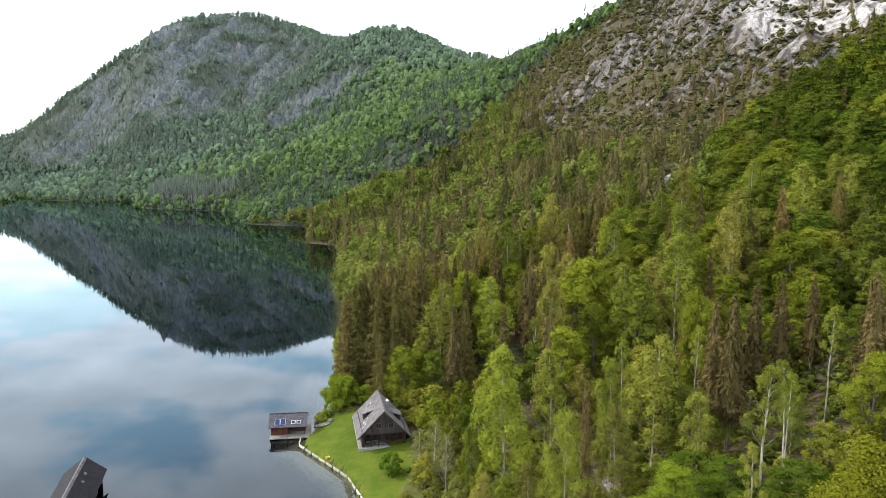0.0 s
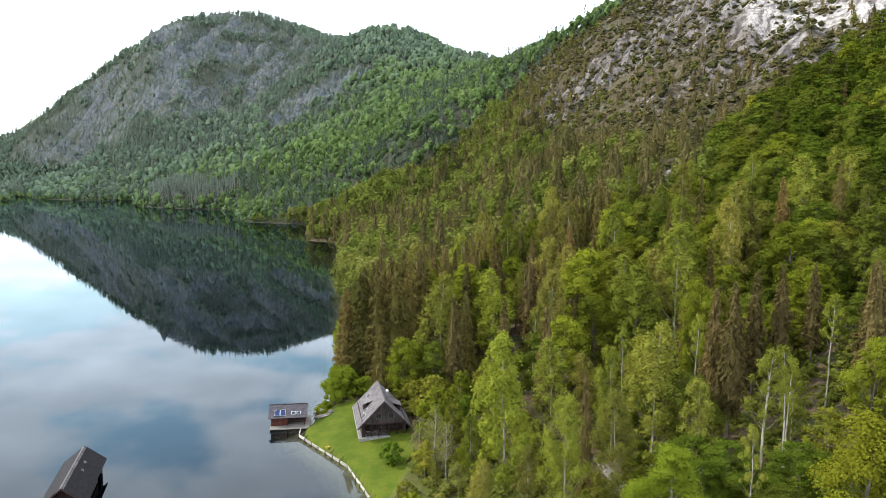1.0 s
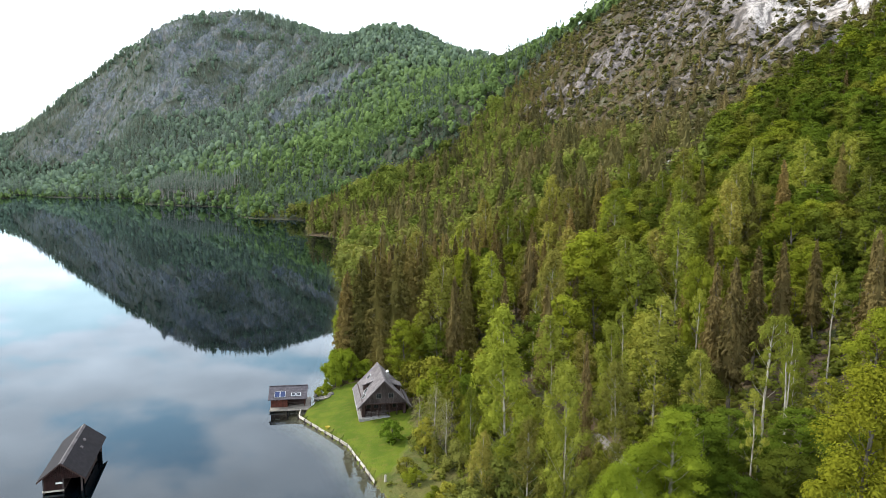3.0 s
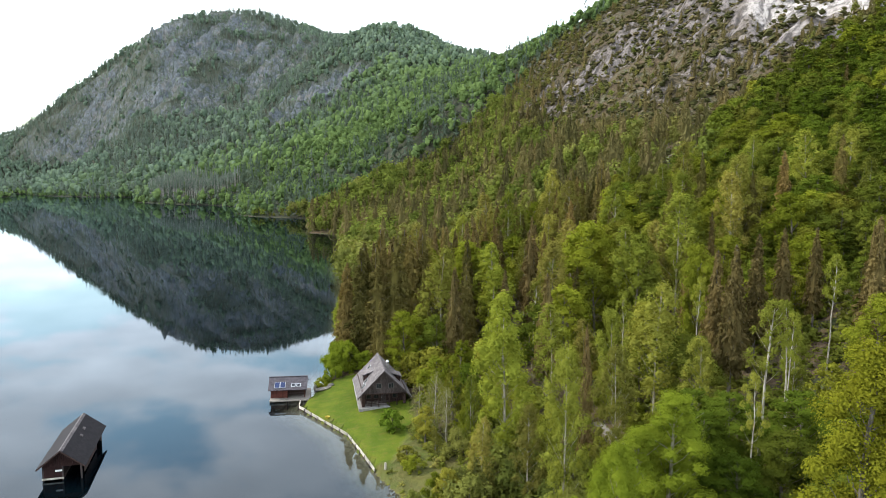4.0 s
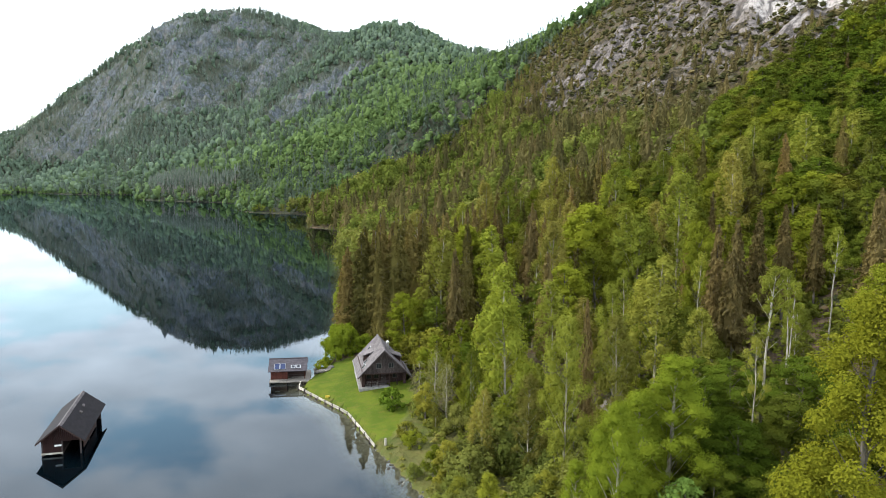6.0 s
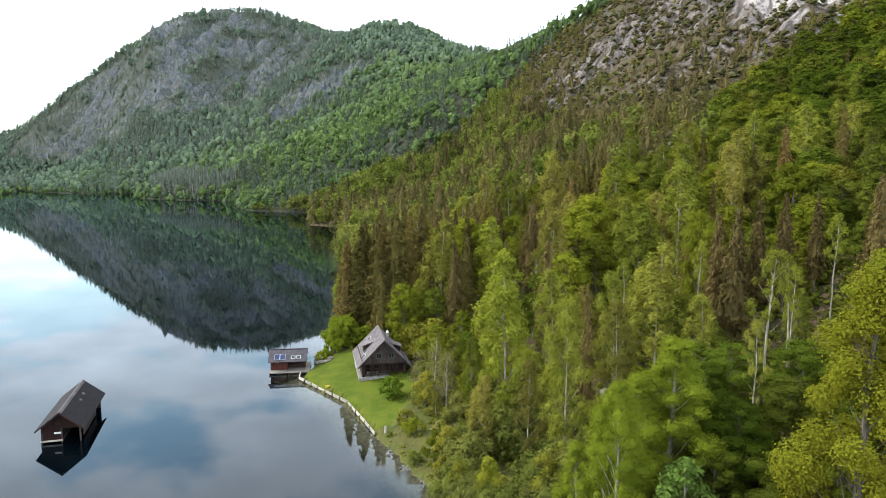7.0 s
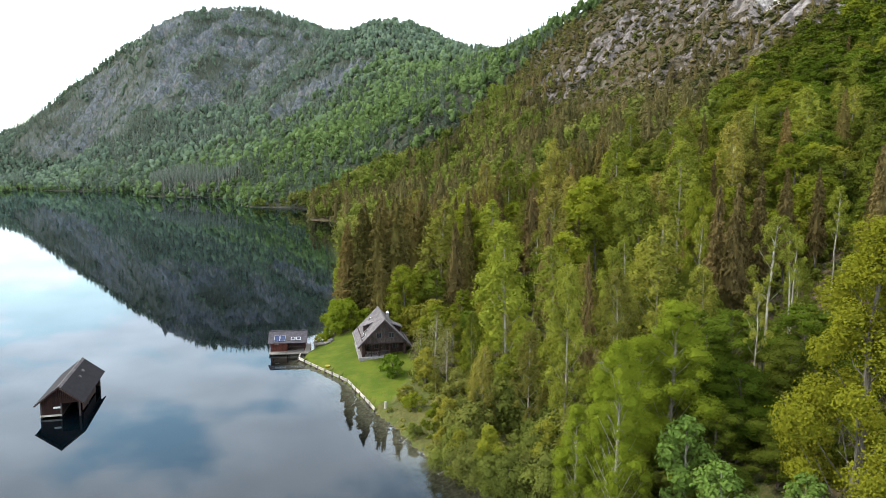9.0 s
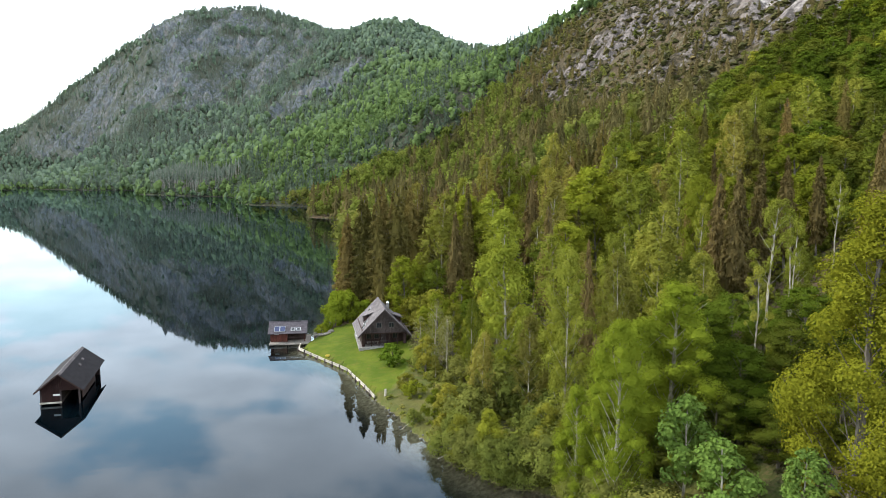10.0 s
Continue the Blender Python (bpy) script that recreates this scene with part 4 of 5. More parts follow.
# trees that stand out, each at its place (x, y, height, breadth against its kind's own)
STANDING = {
    "spruce_tree": [(-20.5, 147.5, 22, 1.3), (-17.1, 146.8, 24.5, 1.3), (-13.5, 145, 24, 1.3), (-10, 146, 26, 1.3), (-7, 149, 25, 1.3), (-17, 153, 25, 1.3), (-22, 158, 19, 1.3),
                    (-13, 152, 27, 1.3), (-4, 153, 24, 1.3), (-9, 158, 26, 1.3), (-15, 160, 25, 1.3), (0, 198, 19, 0.9), (8, 186, 19, 1), (13, 178, 18, 1)],
    "brown_spruce_tree": [(-12, 163, 24, 1.3), (-5, 165, 24, 1.1), (1, 172, 22, 1.1), (37.3, 96, 20.3, 0.95), (45.3, 101, 18.8, 1.1), (49.2, 101, 18, 1), (41.5, 98.5, 19, 1),
                          (47.8, 151.6, 16, 1.1), (51, 152, 14, 1.3), (53.5, 86, 19, 1.1), (57.5, 87, 20, 1.1), (61, 92, 19, 1.1), (17.2, 82, 19.5, 0.6), (19.5, 150, 18, 1.3), (27, 152, 18, 1.3),
                          (34, 160, 17, 1.3), (123.5, 222, 14, 1), (22, 168, 17, 1.3), (14, 170, 18, 1)],
    "birch_tree": [(-0.5, 137, 23.5, 1.15), (20.2, 132.7, 20, 0.9), (13, 72.7, 22, 0.85), (27.8, 90.5, 20.5, 1.15), (19.5, 76.5, 19, 0.85), (3.9, 94.7, 12, 0.8), (24, 97, 16, 1),
                   (9.5, 112, 17, 1), (16.5, 104, 17, 1.1), (10, 79, 13, 1.1), (31.5, 84, 14, 1.1)],
    "bright_birch_tree": [(7.6, 87, 24.8, 1.0), (10, 141, 21.5, 1.35), (-4.5, 140, 12, 1.3), (-22.3, 154, 14.5, 1.1), (8.5, 108, 17, 1.1)],
    "ash_tree": [(14.9, 57.3, 19.3, 0.72), (18.5, 64.3, 15.2, 1.1), (21.8, 64.8, 17.5, 1.15), (12.2, 62, 13, 0.8)],
    "sapling": [(19.8, 54.8, 10.8, 1), (20.9, 49.4, 9.4, 1.15), (16, 51, 7, 1.1), (25.3, 46.5, 8, 1)],
    "maple_tree": [(30.0, 48.8, 23.2, 1.0)],
    "bare_pale_tree": [(33.8, 72.5, 20.7, 1.1), (29.8, 65.8, 16, 0.8), (39.5, 79, 17, 0.9), (35.8, 98, 17, 0.8), (50, 90, 16, 0.9), (18.8, 133.5, 16.5, 0.6), (27, 104, 16, 0.9),
                       (22.4, 233, 15, 0.8), (39, 77.5, 16, 0.8)],
    "grey_tree": [(-1.3, 101.3, 10.6, 1), (0.6, 98.5, 9, 1), (-3.6, 104.5, 8, 1)],
    "beech_tree": [(28.2, 136.3, 21.5, 1.0), (5.9, 160, 19.5, 1.05), (37.8, 103.6, 19.6, 0.6), (62.7, 125.2, 17, 1.0), (58.6, 111.6, 13, 1.2), (41.9, 171, 18.7, 1.1), (63.8, 184, 17.4, 1.2),
                   (68.9, 167.7, 14, 1.3), (92.2, 189.3, 16.5, 1.5), (84.4, 204.9, 15, 1.3), (110.6, 256, 13, 1.2), (123.3, 242.8, 14, 1.3), (44, 112, 14, 1), (50, 134, 17, 1.1),
                   (57, 146, 16, 1.1), (36, 146, 17, 1.1), (49, 125, 14, 1.1), (20, 116, 16, 1), (27, 123, 16, 1)],
    # the low ones around (30, 63) darken a hollow with shade-coloured leaves
    "dark_beech_tree": [(32.9, 119.2, 20.8, 0.75), (93.9, 163.9, 16, 1.6), (110.5, 185.2, 15, 1.5), (26, 70, 12, 1.1), (30, 71, 12, 1.1), (24.5, 60.5, 8, 1.2), (27.5, 63, 10, 1.2), (32, 64, 10, 1.2), (36, 67.5, 11, 1.2), (28.5, 57, 7, 1.3),
                        (24, 55, 5, 1.3), (33.5, 57, 8, 1.3), (38, 62, 10, 1.2), (27, 76, 12, 1.1)],
    "young_tree": [(2, 74, 5, 1), (5, 72, 6, 1), (10.5, 69, 7, 1), (-1, 83, 4.5, 1), (15.6, 63.5, 7, 1), (22, 52, 4, 1), (31, 56, 5, 1), (23, 68, 6, 1), (17, 74, 6, 1), (20, 71, 6, 1),
                   (17.5, 81, 6, 1), (26, 84, 6, 1), (19.5, 97.5, 6, 1), (14, 90, 8, 1), (11, 96, 9, 1), (13, 84, 7, 1), (1.5, 107, 8, 1), (-1, 113, 9, 1), (3, 117, 10, 1), (4.5, 101, 8, 1),
                   (-5.7, 138, 9, 1), (-8, 136.5, 7, 1)],
    "lakeside_bush": [(-21.4, 137.5, 5.2, 0.75), (-19.2, 140, 6.4, 0.75), (-22.0, 142.5, 6.5, 0.8), (-15.5, 139.5, 4, 0.9), (-22.8, 134.8, 1.8, 1)],
    "garden_shrub": [(-7.8, 106.3, 3.6, 1)],
    "shrub": [(25, 89, 2.5, 1), (20, 87, 3, 1), (26.5, 94, 3, 1), (18.5, 98, 3, 1), (24, 100, 3, 1), (38, 76, 3, 1), (33, 79, 3, 1),               (-4.5, 127, 6, 1), (-2, 124, 7, 1), (-23.5, 133, 2.5, 1), (-5.0, 96.0, 2.2, 1.1), (-4.2, 92.5, 2.4, 1)],
}


def build_trail():
    y = np.arange(86, 97, 0.6)
    off = np.linspace(-0.75, 0.75, 7)
    wob = 0.34 * (np.random.RandomState(6).rand(len(y), 7) - 0.5)
    gx = trail_x(y)[:, None] + off + wob
    gy = np.repeat(y[:, None], 7, 1)
    gz = land(gx.ravel(), gy.ravel())[0].reshape(gx.shape)
    gz = gz.max(1, keepdims=True) * 0.5 + gz * 0.5 + 0.1 - 0.5 * (np.abs(off) > 0.7)
    i, j = np.meshgrid(np.arange(len(y) - 1), np.arange(6), indexing="ij")
    f = np.stack([i * 7 + j, i * 7 + j + 1, (i + 1) * 7 + j + 1, (i + 1) * 7 + j], -1).reshape(-1, 4)
    ob = mesh_object("trail", np.stack([gx, gy, gz], -1).reshape(-1, 3), f, M_GRAVEL, smooth_faces=True)
    tagged(ob, "grey gravel forest trail among the trees", "path", kind="structure")


build_trail()


def build_trees():
    taken = []
    for kind, rows in STANDING.items():
        for x, y, h, wide in rows:
            plant(kind, x, y, h, wide=wide)
            taken.append((x, y, 3.0 if kind in ("shrub", "young_tree", "sapling") else 4.2))
    r = np.random.RandomState(8)
    chance = random.Random(4)
    # willows and bushes that hang over the bank
    bank = random.Random(14)
    for k in range(26):
        py = 46 + 1.6 * k + bank.random()
        px = np.interp(py, [25, 50, 61, 66.2, 67.5, 69.5, 80, 89], [25, 17, 13.4, 11.5, 6.5, 4.5, -2.3, -6.2]) + 0.5 + 1.8 * bank.random()
        if py < 77 or k % 3 == 0:
            plant("willow_bush", px, py, (1.2 + 0.7 * bank.random()) * (1 if py > 77 else 2.9))
    # the young growth behind them
    for px, py in zip(*scatter(-6, 26, 62, 104, 3.4, r)):
        pd = float(shore_distance(np.array([px]), np.array([py]))[0])
        if 2 + 0.25 * max(py - 76, 0) < pd < 13 and not (py > 92 and px < -4) and abs(px - trail_x(py)) > 2 and bank.random() < 0.7:
            plant(bank.choice(("young_tree", "willow_bush", "willow_bush", "birch_tree")), px, py, 3.2 + 3.2 * bank.random())
    x, y = scatter(-30, 150, 40, 215, 5.7, r)
    d = shore_distance(x, y)
    for px, py, pd in zip(x, y, d):
        far = math.hypot(px, py)
        if pd < 1.5 or far > 215 or px > 0.72 * py + 12 or in_lawn(np.array([px]), np.array([py]))[0]:
            continue
        if -18 < px < -3 and 112 < py < 132 or math.hypot(px + 28, py - 127) < 7:
            continue
        if py < 119 and -0.14 < px / py < -0.035:
            continue
        if py < 74 and 0.36 < px / py < 0.5:
            continue
        if py < 112 and 0.2 < px / py < 0.275 and abs(px - trail_x(py)) < 2.2 or 66 < py < 92 and 0.2 < px / py < 0.31:
            continue
        if 70 < py < 89 and 0.37 < px / py < 0.5 or py < 73 and 0.55 < px / py < 0.66 or py < 60 and px / py > 0.48:
            continue
        if any(math.hypot(px - a, py - b) < c for a, b, c in taken):
            continue
        con = fbm(np.array([px / 30 + 5]), np.array([py / 30]), 2)[0]
        u = chance.random()
        if pd < 7:
            kind = "shrub" if u < 0.35 else "young_tree" if u < 0.8 else "birch_tree"
        elif px > 46 and py > 105:
            kind = "dark_beech_tree" if u < 0.22 + 0.55 * (px > 0.5 * py and py > 135) else "beech_tree" if u < 0.84 else "spruce_tree" if u < 0.92 else "birch_tree"
        elif py > 135:
            kind = "brown_spruce_tree" if u < 0.16 else "spruce_tree" if u < 0.35 + 0.6 * con else "beech_tree" if u < 0.85 else "birch_tree"
        else:
            kind = "dark_beech_tree" if u < 0.11 else "beech_tree" if u < 0.46 else "birch_tree" if u < 0.66 else "bare_pale_tree" if u < 0.71 else "young_tree" if u < 0.84 else "thin_spruce_tree" if u < 0.92 else "brown_spruce_tree"
        h = None
        if kind == "beech_tree" and chance.random() < 0.45 + 0.3 * (px > 46 and py > 135):
            kind = "green_beech_tree"
        if py < 122 and chance.random() < 0.3:
            continue
        if py < 122 and kind == "birch_tree":
            h = 8 + 6 * chance.random()
        if py < 122 and kind in ("bare_pale_tree", "thin_spruce_tree"):
            h = 12 + 3 * chance.random()
        if "beech" in kind:
            h = 7.5 + 5 * chance.random() if py < 122 else 11 + 5 * chance.random()
        if kind == "spruce_tree":
            h = 15 + 8 * chance.random()
        if kind in ("thin_spruce_tree", "brown_spruce_tree"):
            h = 14 + 7 * chance.random()
            if py < 82:
                kind, h = "young_tree", 7
        if pd < 15 and kind == "birch_tree":
            h = 10 + 6 * chance.random()
        plant(kind, px, py, h)
        taken.append((px, py, 1.0))
    # the beeches of the shoulder below the crags
    x, y = scatter(60, 200, 140, 286, 6.4, r)
    for px, py in zip(x, y):
        if math.hypot(px, py) < 213 or px > 0.7 * py or shoulder(px, py) < 0.4 or slide(px, py):
            continue
        # more shade-coloured beeches towards the right flank
        kind = "spruce_tree" if chance.random() < 0.06 else "dark_beech_tree" if chance.random() < 0.25 + 0.55 * (px > 0.5 * py) else "green_beech_tree" if chance.random() < 0.8 else "beech_tree"
        plant(kind, px, py, (12 + 6 * chance.random()) * (0.72 if py > 248 else 1.0))


build_trees()

# ---------------------------------------------------------------- buildings
def box(bm, x0, x1, y0, y1, z0, z1, m=None):
    v = [bm.verts.new((x, y, z)) for z in (z0, z1) for y in (y0, y1) for x in (x0, x1)]
    if m is not None:
        for p in v:
            p.co = m @ p.co
    for f in ((0, 2, 3, 1), (4, 5, 7, 6), (0, 1, 5, 4), (2, 6, 7, 3), (0, 4, 6, 2), (1, 3, 7, 5)):
        bm.faces.new([v[i] for i in f])
    return bm


def boxes(*rows):
    bm = bmesh.new()
    for r in rows:
        box(bm, *r)
    return bm


def prism(points, y0, y1):
    """A slab with the outline points (x, z), from y0 to y1."""
    bm = bmesh.new()
    a = [bm.verts.new((x, y0, z)) for x, z in points]
    b = [bm.verts.new((x, y1, z)) for x, z in points]
    bm.faces.new(a)
    bm.faces.new(b[::-1])
    for i in range(len(a)):
        j = (i + 1) % len(a)
        bm.faces.new((a[j], a[i], b[i], b[j]))
    return bm


def part(name, bm, material, parent, label="", bevel=0.0):
    bmesh.ops.recalc_face_normals(bm, faces=bm.faces)
    if bevel:
        bmesh.ops.bevel(bm, geom=bm.edges[:], offset=bevel, segments=1, affect="EDGES")
    me = bpy.data.meshes.new(name)
    bm.to_mesh(me)
    bm.free()
    me.materials.append(material)
    ob = new(name, me)
    ob.parent = parent
    return tagged(ob, label)


def boards(name, parent, material, x0, x1, y, z0, top, step, r, thick=0.03, label=""):
    """A wall of upright boards side by side, each its own piece; top gives the height of the wall at x."""
    n = max(1, round((x1 - x0) / step))
    w = (x1 - x0) / n
    wall = part(name, boxes((x0, x1, y - 0.012, y, z0, min(top(x0), top(x1)))), material, parent, label)
    for i in range(n):
        a, b = x0 + i * w + 0.01, x0 + (i + 1) * w - 0.01
        front = y - thick - r.uniform(0, 0.015)
        bm = bmesh.new()
        v = [bm.verts.new(p) for p in ((a, front, z0), (b, front, z0), (b, front, top(b)), (a, front, top(a)),
                                       (a, y - 0.013, z0), (b, y - 0.013, z0), (b, y - 0.013, top(b)), (a, y - 0.013, top(a)))]
        for f in ((0, 1, 2, 3), (5, 4, 7, 6), (1, 5, 6, 2), (4, 0, 3, 7), (3, 2, 6, 7), (0, 4, 5, 1)):
            bm.faces.new([v[k] for k in f])
        part("board", bm, material, wall)
    return wall


def roof_slope(x_eave, z_eave, x_ridge, z_ridge, y0, y1, courses, thick=0.1, lip=0.04):
    """One side of a gable roof in stepped courses, the ridge along y."""
    dx, dz = x_ridge - x_eave, z_ridge - z_eave
    length = math.hypot(dx, dz)
    nx, nz = -dz / length * math.copysign(1, dx), abs(dx) / length
    at = lambda u, t: (x_eave + dx * u + nx * t, z_eave + dz * u + nz * t)
    pts = [at(0, 0), at(1, 0)]
    for i in reversed(range(courses)):
        pts += [at((i + 1) / courses, thick), at(i / courses, thick + lip)]
    return prism(pts, y0, y1)


def on_slope(x_eave, z_eave, x_ridge, z_ridge):
    """Maps (along y, up the slope, off it) to the house's axes."""
    dx, dz = x_ridge - x_eave, z_ridge - z_eave
    length = math.hypot(dx, dz)
    ux, uz = dx / length, dz / length
    nx, nz = -uz * math.copysign(1, ux), abs(ux)
    return Matrix(((0, ux, nx, x_eave), (1, 0, 0, 0), (0, uz, nz, z_eave), (0, 0, 0, 1)))


def window(parent, x0, x1, z0, z1, y, sashes=2, frame_mat=None, shutters=False, name="window"):
    """A window in a wall whose face is at y, looking towards -y."""
    w = part(name, boxes((x0, x1, y - 0.02, y + 0.06, z0, z1)), M_INSIDE, parent)
    t = 0.07
    fm = frame_mat or M_GREYWOOD
    part("frame", boxes((x0, x1, y - 0.06, y - 0.02, z0, z0 + t), (x0, x1, y - 0.06, y - 0.02, z1 - t, z1),
                        (x0, x0 + t, y - 0.06, y - 0.02, z0 + t, z1 - t), (x1 - t, x1, y - 0.06, y - 0.02, z0 + t, z1 - t)), fm, w, "weathered wooden window frame")
    step = (x1 - x0 - 2 * t) / sashes
    for i in range(sashes):
        a = x0 + t + i * step
        part("pane", boxes((a + 0.02, a + step - 0.02, y - 0.04, y - 0.03, z0 + t, z1 - t)), M_GLASS, w)
        if i:
            part("mullion", boxes((a - 0.03, a + 0.03, y - 0.055, y - 0.022, z0 + t, z1 - t)), fm, w)
    if shutters:
        for a, b in ((x0 - (x1 - x0) * 0.5 - 0.03, x0 - 0.03), (x1 + 0.03, x1 + (x1 - x0) * 0.5 + 0.03)):
            part("shutter", boxes((a, b, y - 0.07, y - 0.03, z0, z1)), M_GREYWOOD, w, "weathered grey wooden shutter")
    return w


def slope_window(parent, m, y0, y1, u0, u1, name="skylight"):
    """A roof window lying in the slope m."""
    bm = bmesh.new()
    s = part(name, box(bm, y0, y1, u0, u1, 0.08, 0.2, m), M_METAL, parent, "pale metal roof window")
    bm = bmesh.new()
    t = 0.11
    part("pane", box(bm, y0 + t, y1 - t, u0 + t, u1 - t, 0.19, 0.215, m), M_GLASS, s)


def dormer(parent, x_face, side, y0, y1, z0, z1, x_back, z_back):
    """A shed dormer: a low wall in the roof with a sloping lid. side: -1 looks to -x."""
    d = part("dormer", boxes((min(x_face, x_back), max(x_face, x_back), y0, y1, z0, z1)), M_DARKWOOD, parent, "small dark wooden dormer")
    o = 0.3 * side
    pts = ((x_face + o, z1 - 0.02), (x_back, z_back), (x_back, z_back + 0.12), (x_face + o, z1 + 0.1))
    part("roof", prism(pts, y0 - 0.25, y1 + 0.25), M_SHINGLE, d, "weathered shingle lid")
    xs = sorted((x_face + 0.02 * side, x_face + 0.05 * side))
    part("pane", boxes((xs[0], xs[1], y0 + 0.3, y1 - 0.3, z0 + 0.35, z1 - 0.12)), M_GLASS, d)
    return d


M_FADED = plain("faded_paint", (0.085, 0.078, 0.075), 0.8)


def build_house():
    r = random.Random(5)
    house = new("lake_house")
    house.matrix_basis = pose(-9.95, 116.7, 1.95, 0, 0, 11.3)
    hw, depth, eave, ridge = 3.75, 10.4, 2.55, 6.35      # half width, length, heights of eave and ridge
    part("plinth", boxes((-hw - 0.55, hw + 0.25, -0.55, depth + 0.2, -1.6, 0.12)), M_STONE, house, "pale concrete base and terrace slab", 0.03)
    # ground floor: log walls set back behind a porch
    part("side_wall", boxes((-hw, -hw + 0.2, 0.0, depth, 0.12, eave + 0.35)), M_DARKWOOD, house)
    part("side_wall", boxes((hw - 0.2, hw, 0.0, depth, 0.12, eave + 0.35)), M_DARKWOOD, house)
    part("back_wall", prism(((-hw + 0.2, 0.12), (hw - 0.2, 0.12), (hw - 0.2, eave + 0.3), (0, ridge - 0.2), (-hw + 0.2, eave + 0.3)), depth - 0.2, depth), M_DARKWOOD, house)
    part("porch_wall", boxes((-hw + 0.2, hw - 0.2, 1.7, 1.9, 0.12, 2.45)), M_DARKWOOD, house)
    boards("corner_wall", house, M_DARKWOOD, -hw + 0.02, -hw + 0.5, 0.1, 0.12, lambda x: 2.4, 0.22, r)
    boards("corner_wall", house, M_DARKWOOD, hw - 0.5, hw - 0.02, 0.1, 0.12, lambda x: 2.4, 0.22, r)
    part("porch_ceiling", boxes((-hw + 0.2, hw - 0.2, 0.0, 1.9, 2.42, 2.55)), M_DARKWOOD, house)
    posts = (-2.2, -0.9, 0.9, 2.2)
    for x in posts:
        part("post", boxes((x - 0.08, x + 0.08, -0.02, 0.14, 0.12, 2.42)), M_DARKWOOD, house)
    for a, b in zip((-hw + 0.5, *posts[:-2]), posts[:-1]):
        part("handrail", boxes((a + 0.1, b - 0.1, 0.02, 0.08, 0.95, 1.05)), M_GREYWOOD, house)
        part("bottom_rail", boxes((a + 0.1, b - 0.1, 0.03, 0.07, 0.35, 0.42)), M_GREYWOOD, house)
        for k in range(6):
            x = a + 0.2 + (b - a - 0.4) * k / 5
            part("baluster", boxes((x - 0.03, x + 0.03, 0.035, 0.065, 0.42, 0.95)), M_GREYWOOD, house)
    door = part("door", boxes((-0.35, 0.5, 1.64, 1.7, 0.14, 2.1)), M_GREYWOOD, house, "weathered plank door")
    part("door_handle", boxes((-0.27, -0.22, 1.6, 1.64, 1.05, 1.2)), M_METAL, door)
    window(house, -2.9, -1.9, 1.0, 1.9, 1.68, 2, M_GREYWOOD)
    window(house, -1.6, -0.6, 1.0, 1.9, 1.68, 2, M_GREYWOOD)
    window(house, 1.6, 2.6, 1.0, 1.9, 1.68, 2, M_GREYWOOD)
    # gable of upright weathered boards
    line = lambda x: eave + (ridge - eave) * (1 - abs(x) / (hw + 0.001)) - 0.12
    part("gable_core", prism(((-hw + 0.05, 2.56), (hw - 0.05, 2.56), (hw - 0.05, eave + 0.1), (0, ridge - 0.2), (-hw + 0.05, eave + 0.1)), 0.0, 0.12), M_DARKWOOD, house)
    boards("gable_boards", house, M_GREYWOOD, -hw + 0.05, hw - 0.05, -0.02, 2.3, line, 0.2, r, label="weathered grey gable boards")
    window(house, -1.35, -0.45, 3.25, 4.15, -0.06, 2, M_FADED, True)
    window(house, 0.75, 1.65, 3.25, 4.15, -0.06, 2, M_FADED, True)
    part("gable_beam", boxes((-hw, hw, -0.16, -0.08, 2.26, 2.42)), M_DARKWOOD, house)
    # roof
    ox, oz = 0.75, 0.75 * (ridge - eave) / hw
    for s in (-1, 1):
        part("roof_slope", roof_slope(s * (hw + ox), eave - oz, 0, ridge, -0.75, depth + 0.6, 20, 0.12), M_SHINGLE, house, "weathered grey wooden shingle roof")
        part("bargeboard", prism(((s * (hw + ox), eave - oz - 0.12), (0, ridge - 0.12), (0, ridge + 0.1), (s * (hw + ox), eave - oz + 0.1)), -0.82, -0.76), M_GREYWOOD, house)
    part("ridge_cap", boxes((-0.16, 0.16, -0.78, depth + 0.62, ridge + 0.12, ridge + 0.2)), M_SHINGLE, house)
    left = on_slope(-hw - ox, eave - oz, 0, ridge)
    for y0, u0 in ((1.3, 1.25), (2.6, 2.0), (7.6, 3.4)):
        slope_window(house, left, y0, y0 + 0.8, u0, u0 + 1.1)
    dormer(house, -3.1, -1, 4.3, 6.5, 2.9, 4.35, -1.0, 5.2)
    dormer(house, 3.1, 1, 2.8, 5.0, 2.9, 4.35, 1.0, 5.2)
    ch = part("chimney", boxes((0.8, 1.25, 3.65, 4.1, 4.8, 6.55)), M_STONE, house, "pale rendered chimney")
    bm = bmesh.new()
    bmesh.ops.create_cone(bm, cap_ends=True, segments=12, radius1=0.3, radius2=0.08, depth=0.28, matrix=Matrix.Translation((1.02, 3.87, 6.93)))
    part("cap", bm, M_WHITE, ch, "white metal chimney cap")
    part("cap_leg", boxes((0.84, 0.9, 3.7, 3.76, 6.55, 6.78), (1.15, 1.21, 3.98, 4.04, 6.55, 6.78)), M_METAL, ch)
    for s in (-1, 1):
        gut = bmesh.new()
        x = s * (hw + ox + 0.06)
        bmesh.ops.create_cone(gut, cap_ends=True, segments=8, radius1=0.07, radius2=0.07, depth=depth + 1.2,
                              matrix=Matrix.Translation((x, depth / 2, eave - oz - 0.02)) @ Matrix.Rotation(math.pi / 2, 4, "X"))
        part("gutter", gut, M_METAL, house)
